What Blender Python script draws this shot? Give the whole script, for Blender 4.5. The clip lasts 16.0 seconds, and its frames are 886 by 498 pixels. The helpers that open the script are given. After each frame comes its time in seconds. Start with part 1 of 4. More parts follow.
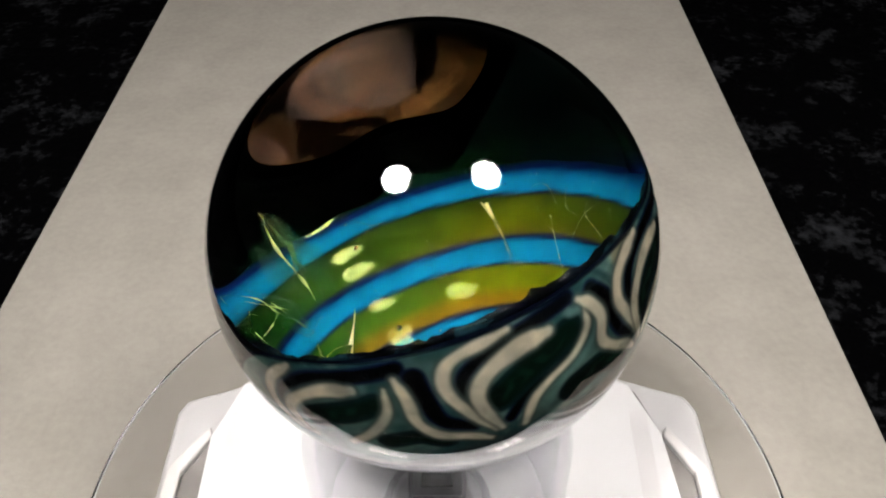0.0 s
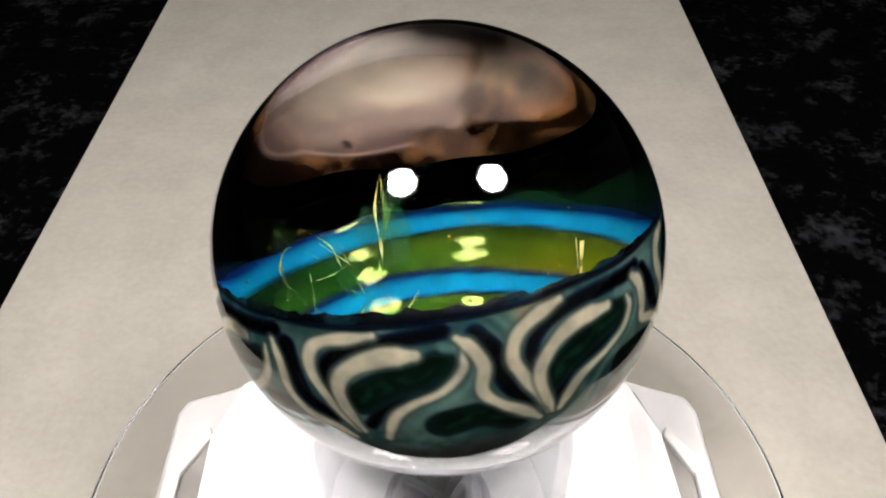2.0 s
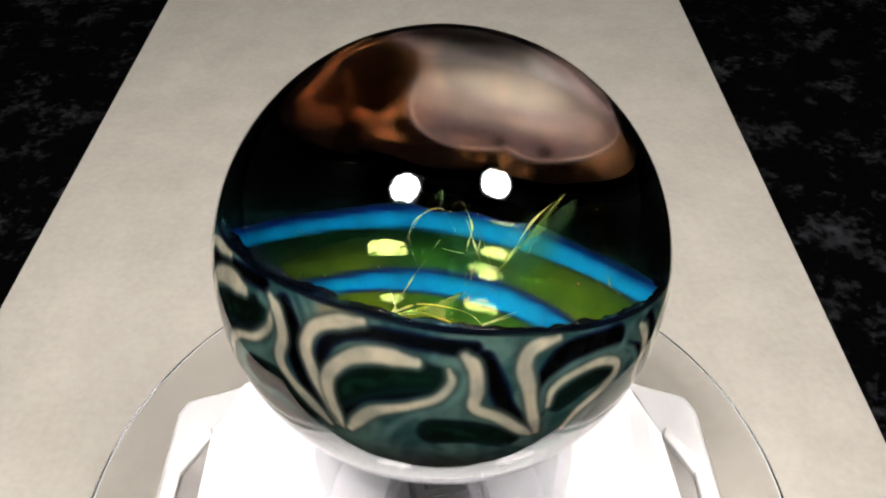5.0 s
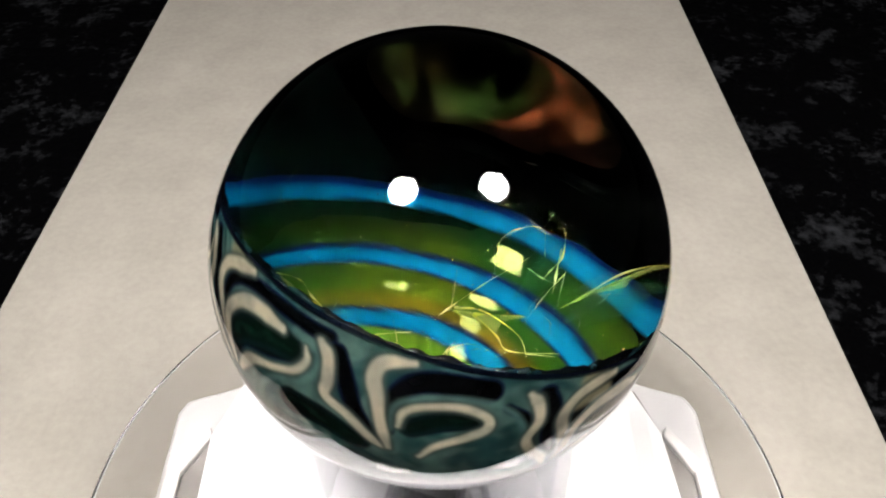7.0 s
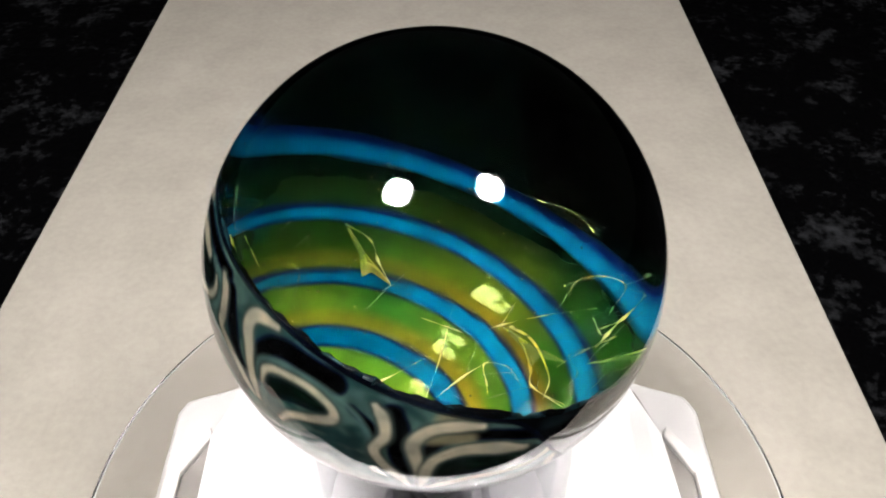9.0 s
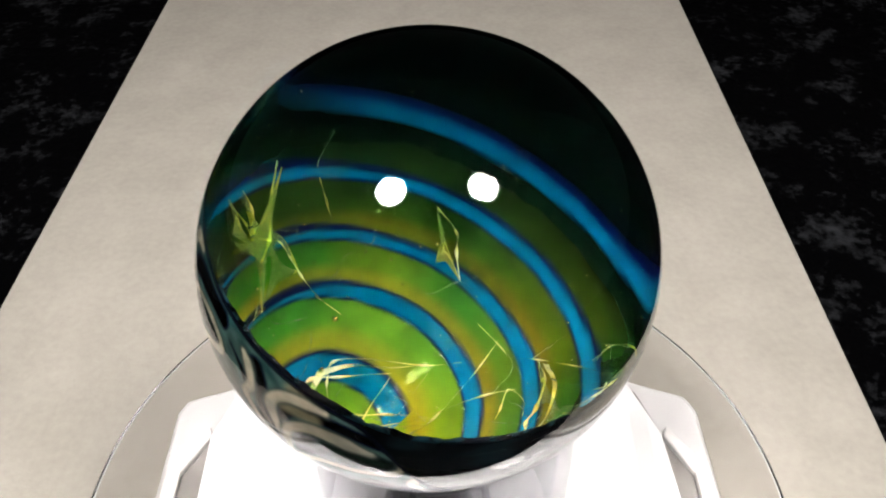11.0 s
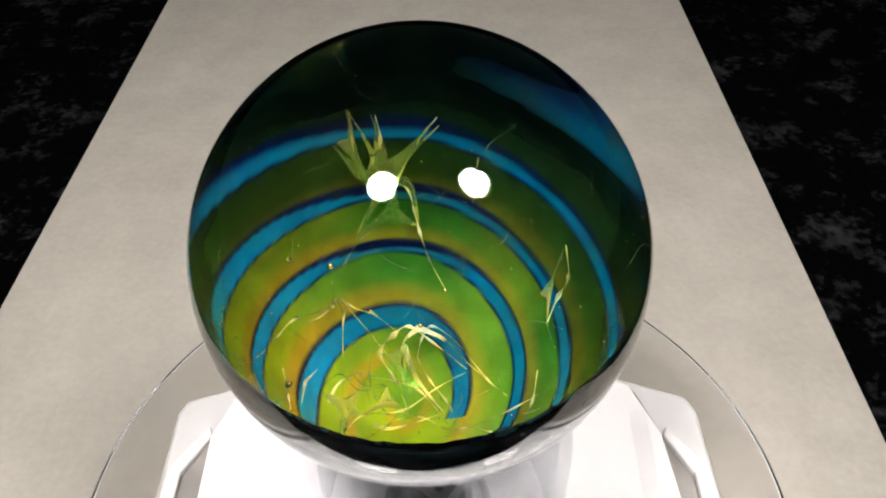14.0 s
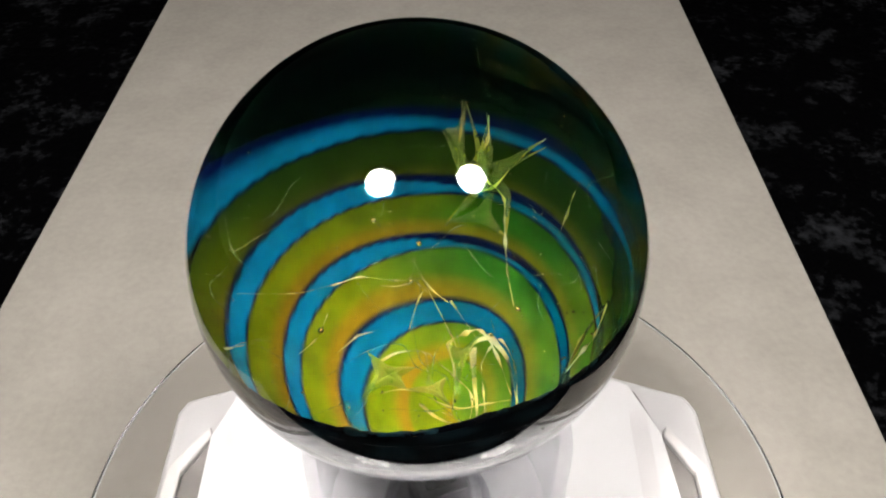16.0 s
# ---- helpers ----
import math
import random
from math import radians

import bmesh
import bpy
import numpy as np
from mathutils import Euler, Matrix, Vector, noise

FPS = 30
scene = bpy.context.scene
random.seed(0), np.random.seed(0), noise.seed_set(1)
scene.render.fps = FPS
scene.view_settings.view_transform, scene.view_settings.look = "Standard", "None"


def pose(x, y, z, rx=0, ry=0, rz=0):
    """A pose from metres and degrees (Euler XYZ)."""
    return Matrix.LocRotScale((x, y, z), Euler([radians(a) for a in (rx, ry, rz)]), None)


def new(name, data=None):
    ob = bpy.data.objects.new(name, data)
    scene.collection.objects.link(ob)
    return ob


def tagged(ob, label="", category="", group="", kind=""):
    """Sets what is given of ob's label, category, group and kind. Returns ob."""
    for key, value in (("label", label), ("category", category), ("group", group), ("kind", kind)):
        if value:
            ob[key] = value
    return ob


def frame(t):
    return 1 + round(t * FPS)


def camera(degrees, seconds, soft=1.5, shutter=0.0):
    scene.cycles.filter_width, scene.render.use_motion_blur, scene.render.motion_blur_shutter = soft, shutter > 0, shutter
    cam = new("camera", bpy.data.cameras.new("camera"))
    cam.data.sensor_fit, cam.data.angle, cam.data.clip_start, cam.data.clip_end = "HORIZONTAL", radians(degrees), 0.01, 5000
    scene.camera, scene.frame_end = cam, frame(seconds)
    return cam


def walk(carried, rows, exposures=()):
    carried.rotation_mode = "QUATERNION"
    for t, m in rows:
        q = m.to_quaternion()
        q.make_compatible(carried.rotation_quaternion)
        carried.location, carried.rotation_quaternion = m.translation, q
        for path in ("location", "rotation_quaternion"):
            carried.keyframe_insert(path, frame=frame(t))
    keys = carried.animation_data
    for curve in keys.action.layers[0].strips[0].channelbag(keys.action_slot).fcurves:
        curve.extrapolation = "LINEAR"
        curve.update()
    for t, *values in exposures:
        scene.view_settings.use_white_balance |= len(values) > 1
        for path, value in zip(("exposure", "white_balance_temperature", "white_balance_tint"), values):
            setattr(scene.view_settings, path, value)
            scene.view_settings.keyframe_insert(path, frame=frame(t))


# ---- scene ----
R = 0.0273                      # radius of the marble
ZC = 3.22 * R                   # height of its centre over the paper
SPIN = 15.573                   # degrees a second, clockwise from above


def marble_centre(t):
    a = radians(76.0 - SPIN * t)
    return Vector((0.0506 * math.cos(a), 0.0506 * math.sin(a), 3.22 - 0.015 * math.cos(a) - 0.005 * math.sin(a))) * R


# camera
EYE = Vector((0.0552, -2.5964, 2.4688 + 3.22)) * R
cam = camera(58.19, 16.0, soft=2.0)
CAM_POSE = pose(EYE.x, EYE.y, EYE.z, 90 - 43.407, 0, 0)
walk(cam, [(0.0, CAM_POSE), (16.0, CAM_POSE)],
     exposures=[(0.0, -0.25), (1.0, -0.12), (1.6, 0.02), (3.5, 0.17), (6.3, 0.13), (7.0, 0.16), (9.0, 0.17), (11.5, 0.12), (12.5, -0.05), (14.2, -0.06), (15.0, -0.15), (16.0, -0.24)])

# world: a dark room, lit only by the two lamps
world = bpy.data.worlds.new("world")
scene.world = world
world.use_nodes = True
world.node_tree.nodes["Background"].inputs[0].default_value = (0.9, 0.95, 1.0, 1)
world.node_tree.nodes["Background"].inputs[1].default_value = 0.004
LAMP_POWER = 158.0


# ---- materials ----
def material(name, colour=(0.5, 0.5, 0.5), rough=0.5, metal=0.0, **more):
    m = bpy.data.materials.new(name)
    m.use_nodes = True
    b = m.node_tree.nodes["Principled BSDF"]
    b.inputs["Base Color"].default_value = (*colour, 1)
    b.inputs["Roughness"].default_value = rough
    b.inputs["Metallic"].default_value = metal
    for key, value in more.items():
        b.inputs[key.replace("_", " ")].default_value = value
    return m


def node(m, kind, **values):
    nd = m.node_tree.nodes.new(kind)
    for key, value in values.items():
        nd.inputs[key.replace("_", " ")].default_value = value
    return nd


def link(m, a, b):
    m.node_tree.links.new(a, b)


def shader(m):
    return m.node_tree.nodes["Principled BSDF"]


def mottled(m, low, high, scale, detail=6.0, socket="Base Color", at=(0.3, 0.7), fine=0.0):
    """Two scales of noise between two colours, in the object's own metres."""
    co = node(m, "ShaderNodeTexCoord")
    big = node(m, "ShaderNodeTexNoise", Scale=scale, Detail=detail, Roughness=0.6)
    link(m, co.outputs["Object"], big.inputs["Vector"])
    ramp = node(m, "ShaderNodeValToRGB")
    ramp.color_ramp.elements[0].position, ramp.color_ramp.elements[1].position = at
    ramp.color_ramp.elements[0].color, ramp.color_ramp.elements[1].color = (*low, 1), (*high, 1)
    if fine:
        small = node(m, "ShaderNodeTexNoise", Scale=fine, Detail=3.0)
        link(m, co.outputs["Object"], small.inputs["Vector"])
        mix = node(m, "ShaderNodeMath")
        mix.operation = "MULTIPLY_ADD"
        mix.inputs[1].default_value, mix.inputs[2].default_value = 0.5, -0.25
        link(m, small.outputs["Fac"], mix.inputs[0])
        add = node(m, "ShaderNodeMath")
        link(m, mix.outputs[0], add.inputs[0])
        link(m, big.outputs["Fac"], add.inputs[1])
        link(m, add.outputs[0], ramp.inputs["Fac"])
    else:
        link(m, big.outputs["Fac"], ramp.inputs["Fac"])
    link(m, ramp.outputs["Color"], shader(m).inputs[socket])
    return co


def bumped(m, co, scale, strength, distance, detail=4.0):
    n = node(m, "ShaderNodeTexNoise", Scale=scale, Detail=detail)
    link(m, co.outputs["Object"], n.inputs["Vector"])
    b = node(m, "ShaderNodeBump", Strength=strength, Distance=distance)
    link(m, n.outputs["Fac"], b.inputs["Height"])
    link(m, b.outputs["Normal"], shader(m).inputs["Normal"])


PAPER = material("card", rough=0.85)
bumped(PAPER, mottled(PAPER, (0.295, 0.272, 0.242), (0.375, 0.348, 0.312), 45.0, at=(0.25, 0.75), fine=520.0), 1300.0, 0.35, 0.0002)

VELVET = material("black velvet", rough=1.0)
shader(VELVET).inputs["Specular IOR Level"].default_value = 0.02
_co = mottled(VELVET, (0.0004, 0.0004, 0.0006), (0.022, 0.023, 0.026), 62.0, detail=7.0, at=(0.53, 0.82), fine=420.0)
bumped(VELVET, _co, 160.0, 0.8, 0.003)

GLASS = material("clear glass", (1, 1, 1), 0.0, Transmission_Weight=1.0, IOR=1.5)
DISC = material("clear polycarbonate", (0.99, 0.985, 0.99), 0.01, Transmission_Weight=1.0, IOR=1.5)
WHITE = material("white plastic", (0.86, 0.86, 0.87), 0.09)
bumped(WHITE, mottled(WHITE, (0.57, 0.57, 0.58), (0.63, 0.63, 0.64), 60.0), 900.0, 0.03, 0.0001)
GREY = material("grey plastic", (0.7, 0.7, 0.71), 0.3)
mottled(GREY, (0.40, 0.395, 0.40), (0.47, 0.465, 0.47), 90.0)
RAIL = material("glossy rail plastic", (0.7, 0.7, 0.71), 0.1)
mottled(RAIL, (0.50, 0.49, 0.485), (0.58, 0.57, 0.565), 90.0)
SEAM = material("pale seam", (0.5, 0.5, 0.5), 0.2)
mottled(SEAM, (0.50, 0.49, 0.50), (0.56, 0.55, 0.56), 90.0)
GROOVE_SHADE = material("groove shade", (0.2, 0.19, 0.185), 0.12)
mottled(GROOVE_SHADE, (0.15, 0.14, 0.132), (0.22, 0.21, 0.20), 140.0)
NAVY = material("navy glass", (0.004, 0.012, 0.035), 0.15)
mottled(NAVY, (0.0008, 0.0015, 0.005), (0.02, 0.085, 0.10), 230.0, at=(0.50, 0.74))
METAL = material("lamp metal", (0.05, 0.05, 0.055), 0.4, 0.8)
BLACK_GLASS = material("black crystal", (0.01, 0.01, 0.012), 0.05)
WALL = material("dark wall", rough=0.9)
mottled(WALL, (0.075, 0.075, 0.08), (0.10, 0.10, 0.105), 3.0)


def glow(power):
    m = bpy.data.materials.new("lamp diffuser")
    m.use_nodes = True
    m.node_tree.nodes.clear()
    e = m.node_tree.nodes.new("ShaderNodeEmission")
    e.inputs[0].default_value, e.inputs[1].default_value = (1.0, 0.955, 0.90, 1), power
    link(m, e.outputs[0], m.node_tree.nodes.new("ShaderNodeOutputMaterial").inputs[0])
    return m


def painted(name, rough, coat=0.0):
    """A glass layer whose colour flows with the pattern stored in its mesh, with faint streaks."""
    m = material(name, rough=rough, Coat_Weight=coat)
    at = m.node_tree.nodes.new("ShaderNodeAttribute")
    at.attribute_name = "pattern"
    co = node(m, "ShaderNodeTexCoord")
    n = node(m, "ShaderNodeTexNoise", Scale=420.0, Detail=5.0)
    link(m, co.outputs["Object"], n.inputs["Vector"])
    ramp = node(m, "ShaderNodeMapRange", From_Min=0.3, From_Max=0.7, To_Min=0.75, To_Max=1.2)
    link(m, n.outputs["Fac"], ramp.inputs["Value"])
    mul = node(m, "ShaderNodeMix")
    mul.data_type, mul.blend_type = "RGBA", "MULTIPLY"
    mul.inputs["Factor"].default_value = 1.0
    link(m, at.outputs["Color"], mul.inputs["A"])
    link(m, ramp.outputs["Result"], mul.inputs["B"])
    link(m, mul.outputs["Result"], shader(m).inputs["Base Color"])
    return m


SHELL = painted("swirled glass", 0.25)
shader(SHELL).inputs["Specular IOR Level"].default_value = 0.05
BOWL = painted("striped glass", 0.03)
shader(BOWL).inputs["Specular IOR Level"].default_value = 0.22
_bc = node(BOWL, "ShaderNodeTexCoord")
bumped(BOWL, _bc, 420.0, 0.06, 0.0010, 2.0)
shader(BOWL).inputs["Specular Tint"].default_value = (0.85, 1.0, 0.3, 1)
BEAD = material("amber bead", (0.75, 0.55, 0.16), 0.12, 0.85)
mottled(BEAD, (0.55, 0.35, 0.06), (0.9, 0.75, 0.35), 700.0)


def see_through(name, tint_low, tint_high, scale, body, amount):
    """Thin coloured glass: light passes with a tint, a little of it scatters."""
    m = material(name, body, 0.4)
    shader(m).inputs["Specular IOR Level"].default_value = 0.0
    co = node(m, "ShaderNodeTexCoord")
    n = node(m, "ShaderNodeTexNoise", Scale=scale, Detail=4.0, Distortion=1.2)
    link(m, co.outputs["Object"], n.inputs["Vector"])
    ramp = node(m, "ShaderNodeValToRGB")
    ramp.color_ramp.elements[0].position, ramp.color_ramp.elements[1].position = 0.38, 0.62
    ramp.color_ramp.elements[0].color, ramp.color_ramp.elements[1].color = (*tint_low, 1), (*tint_high, 1)
    link(m, n.outputs["Fac"], ramp.inputs["Fac"])
    clear = node(m, "ShaderNodeBsdfTransparent")
    link(m, ramp.outputs["Color"], clear.inputs["Color"])
    mix = node(m, "ShaderNodeMixShader")
    mix.inputs[0].default_value = amount
    link(m, clear.outputs[0], mix.inputs[1])
    link(m, shader(m).outputs[0], mix.inputs[2])
    link(m, mix.outputs[0], m.node_tree.nodes["Material Output"].inputs[0])
    return m


CUP = see_through("clear acrylic wall", (0.90, 0.90, 0.92), (0.98, 0.98, 0.99), 50.0, (0.92, 0.91, 0.93), 0.19)
shader(CUP).inputs["Specular IOR Level"].default_value, shader(CUP).inputs["Roughness"].default_value = 0.6, 0.08
FILM = see_through("fume film", (0.75, 0.9, 0.6), (0.95, 1.0, 0.85), 150.0, (0.50, 0.70, 0.16), 0.36)
mottled(FILM, (0.22, 0.55, 0.06), (1.0, 0.80, 0.18), 130.0, at=(0.38, 0.62))
SMOKE = see_through("teal fume", (0.75, 0.95, 0.85), (0.95, 1.0, 0.97), 220.0, (0.10, 0.50, 0.34), 0.07)
mottled(SMOKE, (0.02, 0.30, 0.22), (0.25, 0.70, 0.30), 160.0, at=(0.38, 0.66))
FAINT = see_through("pale green fume", (0.85, 1.0, 0.8), (1, 1, 0.95), 200.0, (0.5, 0.4, 0.06), 0.30)
mottled(FAINT, (0.22, 0.55, 0.20), (0.85, 0.85, 0.35), 180.0, at=(0.35, 0.65))
FUME = see_through("gold fume", (0.85, 0.85, 0.6), (1, 1, 0.9), 200.0, (0.5, 0.4, 0.06), 0.74)
shader(FUME).inputs["Roughness"].default_value = 0.25
shader(FUME).inputs["Specular IOR Level"].default_value = 0.6
_fo = node(FUME, "ShaderNodeTexCoord")
_fn = node(FUME, "ShaderNodeTexNoise", Scale=330.0, Detail=2.0)
_fr = node(FUME, "ShaderNodeMapRange", From_Min=0.40, From_Max=0.62, To_Min=0.10, To_Max=0.95)
link(FUME, _fo.outputs["Object"], _fn.inputs["Vector"])
link(FUME, _fn.outputs["Fac"], _fr.inputs["Value"])
link(FUME, _fr.outputs["Result"], [n for n in FUME.node_tree.nodes if n.type == "MIX_SHADER"][0].inputs[0])
mottled(FUME, (0.95, 0.70, 0.10), (1.0, 0.94, 0.55), 240.0, at=(0.35, 0.65))


def tinted(name):
    """Clear glass that tints what is seen through it by the pattern of its mesh."""
    m = bpy.data.materials.new(name)
    m.use_nodes = True
    m.node_tree.nodes.remove(shader(m))
    at = m.node_tree.nodes.new("ShaderNodeAttribute")
    at.attribute_name = "pattern"
    clear = node(m, "ShaderNodeBsdfTransparent")
    link(m, at.outputs["Color"], clear.inputs["Color"])
    link(m, clear.outputs[0], m.node_tree.nodes["Material Output"].inputs[0])
    return m


VEIL = tinted("amber veil")


# ---- building blocks ----
def part(name, bm, mat, parent=None, label="", smooth=True):
    me = bpy.data.meshes.new(name)
    bm.normal_update()
    bm.to_mesh(me)
    bm.free()
    for poly in me.polygons:
        poly.use_smooth = smooth
    me.materials.append(mat)
    ob = new(name, me)
    ob.parent = parent
    return tagged(ob, label) if label else ob


def lathe(profile, steps=96, closed=False):
    """A turned body from (radius, height) pairs, in units of R."""
    bm = bmesh.new()
    rings = []
    for r, z in profile:
        if r < 1e-6:
            rings.append([bm.verts.new((0, 0, z * R))])
        else:
            rings.append([bm.verts.new((r * R * math.cos(a), r * R * math.sin(a), z * R))
                          for a in (2 * math.pi * i / steps for i in range(steps))])
    pairs = list(zip(rings, rings[1:])) + ([(rings[-1], rings[0])] if closed else [])
    for a, b in pairs:
        for i in range(steps):
            j = (i + 1) % steps
            quad = [a[i % len(a)], a[j % len(a)], b[j % len(b)], b[i % len(b)]]
            quad = [v for k, v in enumerate(quad) if v not in quad[:k]]
            if len(quad) > 2:
                bm.faces.new(quad)
    bmesh.ops.recalc_face_normals(bm, faces=bm.faces[:])
    return bm


def slab(outline, z0, z1, bevel=0.0, segments=3):
    """An upright prism over a convex outline, in metres, with rounded edges."""
    bm = bmesh.new()
    low = [bm.verts.new((x, y, z0)) for x, y in outline]
    high = [bm.verts.new((x, y, z1)) for x, y in outline]
    bm.faces.new(low[::-1])
    bm.faces.new(high)
    k = len(outline)
    for i in range(k):
        bm.faces.new((low[i], low[(i + 1) % k], high[(i + 1) % k], high[i]))
    bmesh.ops.recalc_face_normals(bm, faces=bm.faces[:])
    if bevel:
        bmesh.ops.bevel(bm, geom=[e for e in bm.edges if abs(e.calc_face_angle(0)) > 0.5], offset=bevel, segments=segments,
                        affect="EDGES", profile=0.6)
    return bm


def rounded_rectangle(x0, y0, x1, y1, r, steps=6):
    pts = []
    for cx, cy, a0 in ((x1 - r, y1 - r, 0), (x0 + r, y1 - r, 90), (x0 + r, y0 + r, 180), (x1 - r, y0 + r, 270)):
        for i in range(steps + 1):
            a = radians(a0 + 90 * i / steps)
            pts.append((cx + r * math.cos(a), cy + r * math.sin(a)))
    return pts


def smoothstep(a, b, x):
    t = np.clip((x - a) / (b - a), 0, 1)
    return t * t * (3 - 2 * t)


def grid_mesh(points, colours, closed, mat, name, parent, label):
    """A sheet from an array of rows of points, with the pattern's colour at each."""
    rows, cols = points.shape[:2]
    faces = []
    for i in range(rows - 1):
        for j in range(cols if closed else cols - 1):
            k = (j + 1) % cols
            faces.append((i * cols + j, i * cols + k, (i + 1) * cols + k, (i + 1) * cols + j))
    me = bpy.data.meshes.new(name)
    me.from_pydata(points.reshape(-1, 3).tolist(), [], faces)
    at = me.color_attributes.new("pattern", "FLOAT_COLOR", "POINT")
    rgba = np.ones((rows * cols, 4), dtype=np.float32)
    rgba[:, :3] = colours.reshape(-1, 3)
    at.data.foreach_set("color", rgba.ravel())
    me.polygons.foreach_set("use_smooth", np.ones(len(faces), dtype=bool))
    me.materials.append(mat)
    me.update()
    ob = new(name, me)
    ob.parent = parent
    return tagged(ob, label)


# ---- the setting ----
def build_setting():
    # velvet cloth in soft folds
    bm = bmesh.new()
    bmesh.ops.create_grid(bm, x_segments=160, y_segments=160, size=0.9)
    for v in bm.verts:
        q = Vector((v.co.x * 9, v.co.y * 9, 0))
        near = min(1.0, max(0.0, (abs(v.co.x) - 0.11) / 0.03)) if v.co.y < 0.45 else 1.0
        v.co.z = -0.0035 + near * 0.0035 * (noise.noise(q) + 0.5 * noise.noise(q * 2.7))
        v.co.y += 0.2
    cloth = part("floor", bm, VELVET)
    tagged(cloth, "black crushed velvet cloth spread under the card", "cloth", kind="structure")
    # walls and ceiling that close the dark room
    for name, c, s in (("wall_north", (0, 2.05, 0.7), (4.2, 0.1, 3.0)), ("wall_south", (0, -2.05, 0.7), (4.2, 0.1, 3.0)),
                       ("wall_east", (2.05, 0, 0.7), (0.1, 4.0, 3.0)), ("wall_west", (-2.05, 0, 0.7), (0.1, 4.0, 3.0)),
                       ("ceiling", (0, 0, 2.25), (4.2, 4.2, 0.1)), ("floor_boards", (0, 0, -0.85), (4.2, 4.2, 0.1))):
        bm = bmesh.new()
        bmesh.ops.create_cube(bm, size=1)
        for v in bm.verts:
            v.co = Vector([v.co[i] * s[i] + c[i] for i in range(3)])
        tagged(part(name, bm, WALL, smooth=False), "plain dark painted surface of the unlit room", "room", kind="structure")
    bm = slab([(-0.9, -0.7), (0.9, -0.7), (0.9, 1.1), (-0.9, 1.1)], -0.05, -0.0105, 0.003)
    tagged(part("table", bm, WALL, smooth=False), "dark table under the velvet cloth", "table")
    # card sheet
    bm = slab([(-4.2 * R, -1.5 * R), (3.706 * R, -1.5 * R), (3.706 * R, 9.2 * R), (-4.2 * R, 9.2 * R)], -0.0004, 0.0004)
    tagged(part("card_sheet", bm, PAPER, smooth=False), "beige-grey card sheet lying on the black velvet", "card")


# ---- lamps, out of view over the marble ----
def build_lamp(toward, dist, power):
    aim = Vector((-0.0, -0.55, 0.82 + 3.22)) * R
    at = aim + Vector(toward).normalized() * dist
    m = (Vector(toward).normalized()).to_track_quat("Z", "Y").to_matrix().to_4x4()
    lamp = tagged(new("desk_lamp"), "dark metal lamp head with a glowing round diffuser", "lamp", "lamps over the marble")
    lamp.matrix_basis = Matrix.Translation(at) @ m
    r = dist * 0.118 / R
    h = 0.06 / R
    part("shade", lathe([(r * 1.12, -0.1), (r * 1.16, 0), (r * 1.0, h), (r * 0.3, h * 1.3), (0, h * 1.3), (0, h * 1.2), (r * 0.28, h * 1.2),
                         (r * 0.94, h * 0.95), (r * 1.08, 0)], 48, True), METAL, lamp)
    part("diffuser", lathe([(0, 0.0), (r, 0.0), (r, 0.12), (0, 0.12)], 64), glow(power), lamp, "glowing white diffuser disc", smooth=False)
    for k in range(4):
        bm = bmesh.new()
        bmesh.ops.create_cube(bm, size=1)
        for v in bm.verts:
            v.co = Vector((v.co.x * 0.006, v.co.y * 0.014 + r * R * 0.97, v.co.z * 0.006 - 0.004))
        bmesh.ops.rotate(bm, verts=bm.verts, matrix=Matrix.Rotation(radians(90 * k + 20), 3, "Z"))
        part("clip", bm, METAL, lamp, smooth=False)
    arm = lathe([(0, h * 1.25), (0.25, h * 1.25), (0.25, (2.2 - at.z) / R * 0.98), (0, (2.2 - at.z) / R * 0.98)], 16)
    # the arm goes straight up to the ceiling
    part("arm", arm, METAL, lamp).matrix_basis = m.inverted()


# ---- the turntable, the clear disc and the stand ----
def prism(name, outline, z0, z1, mat, parent, label="", bevel=0.0):
    return part(name, slab([(x * R, y * R) for x, y in outline], z0 * R, z1 * R, bevel * R), mat, parent, label, smooth=False)


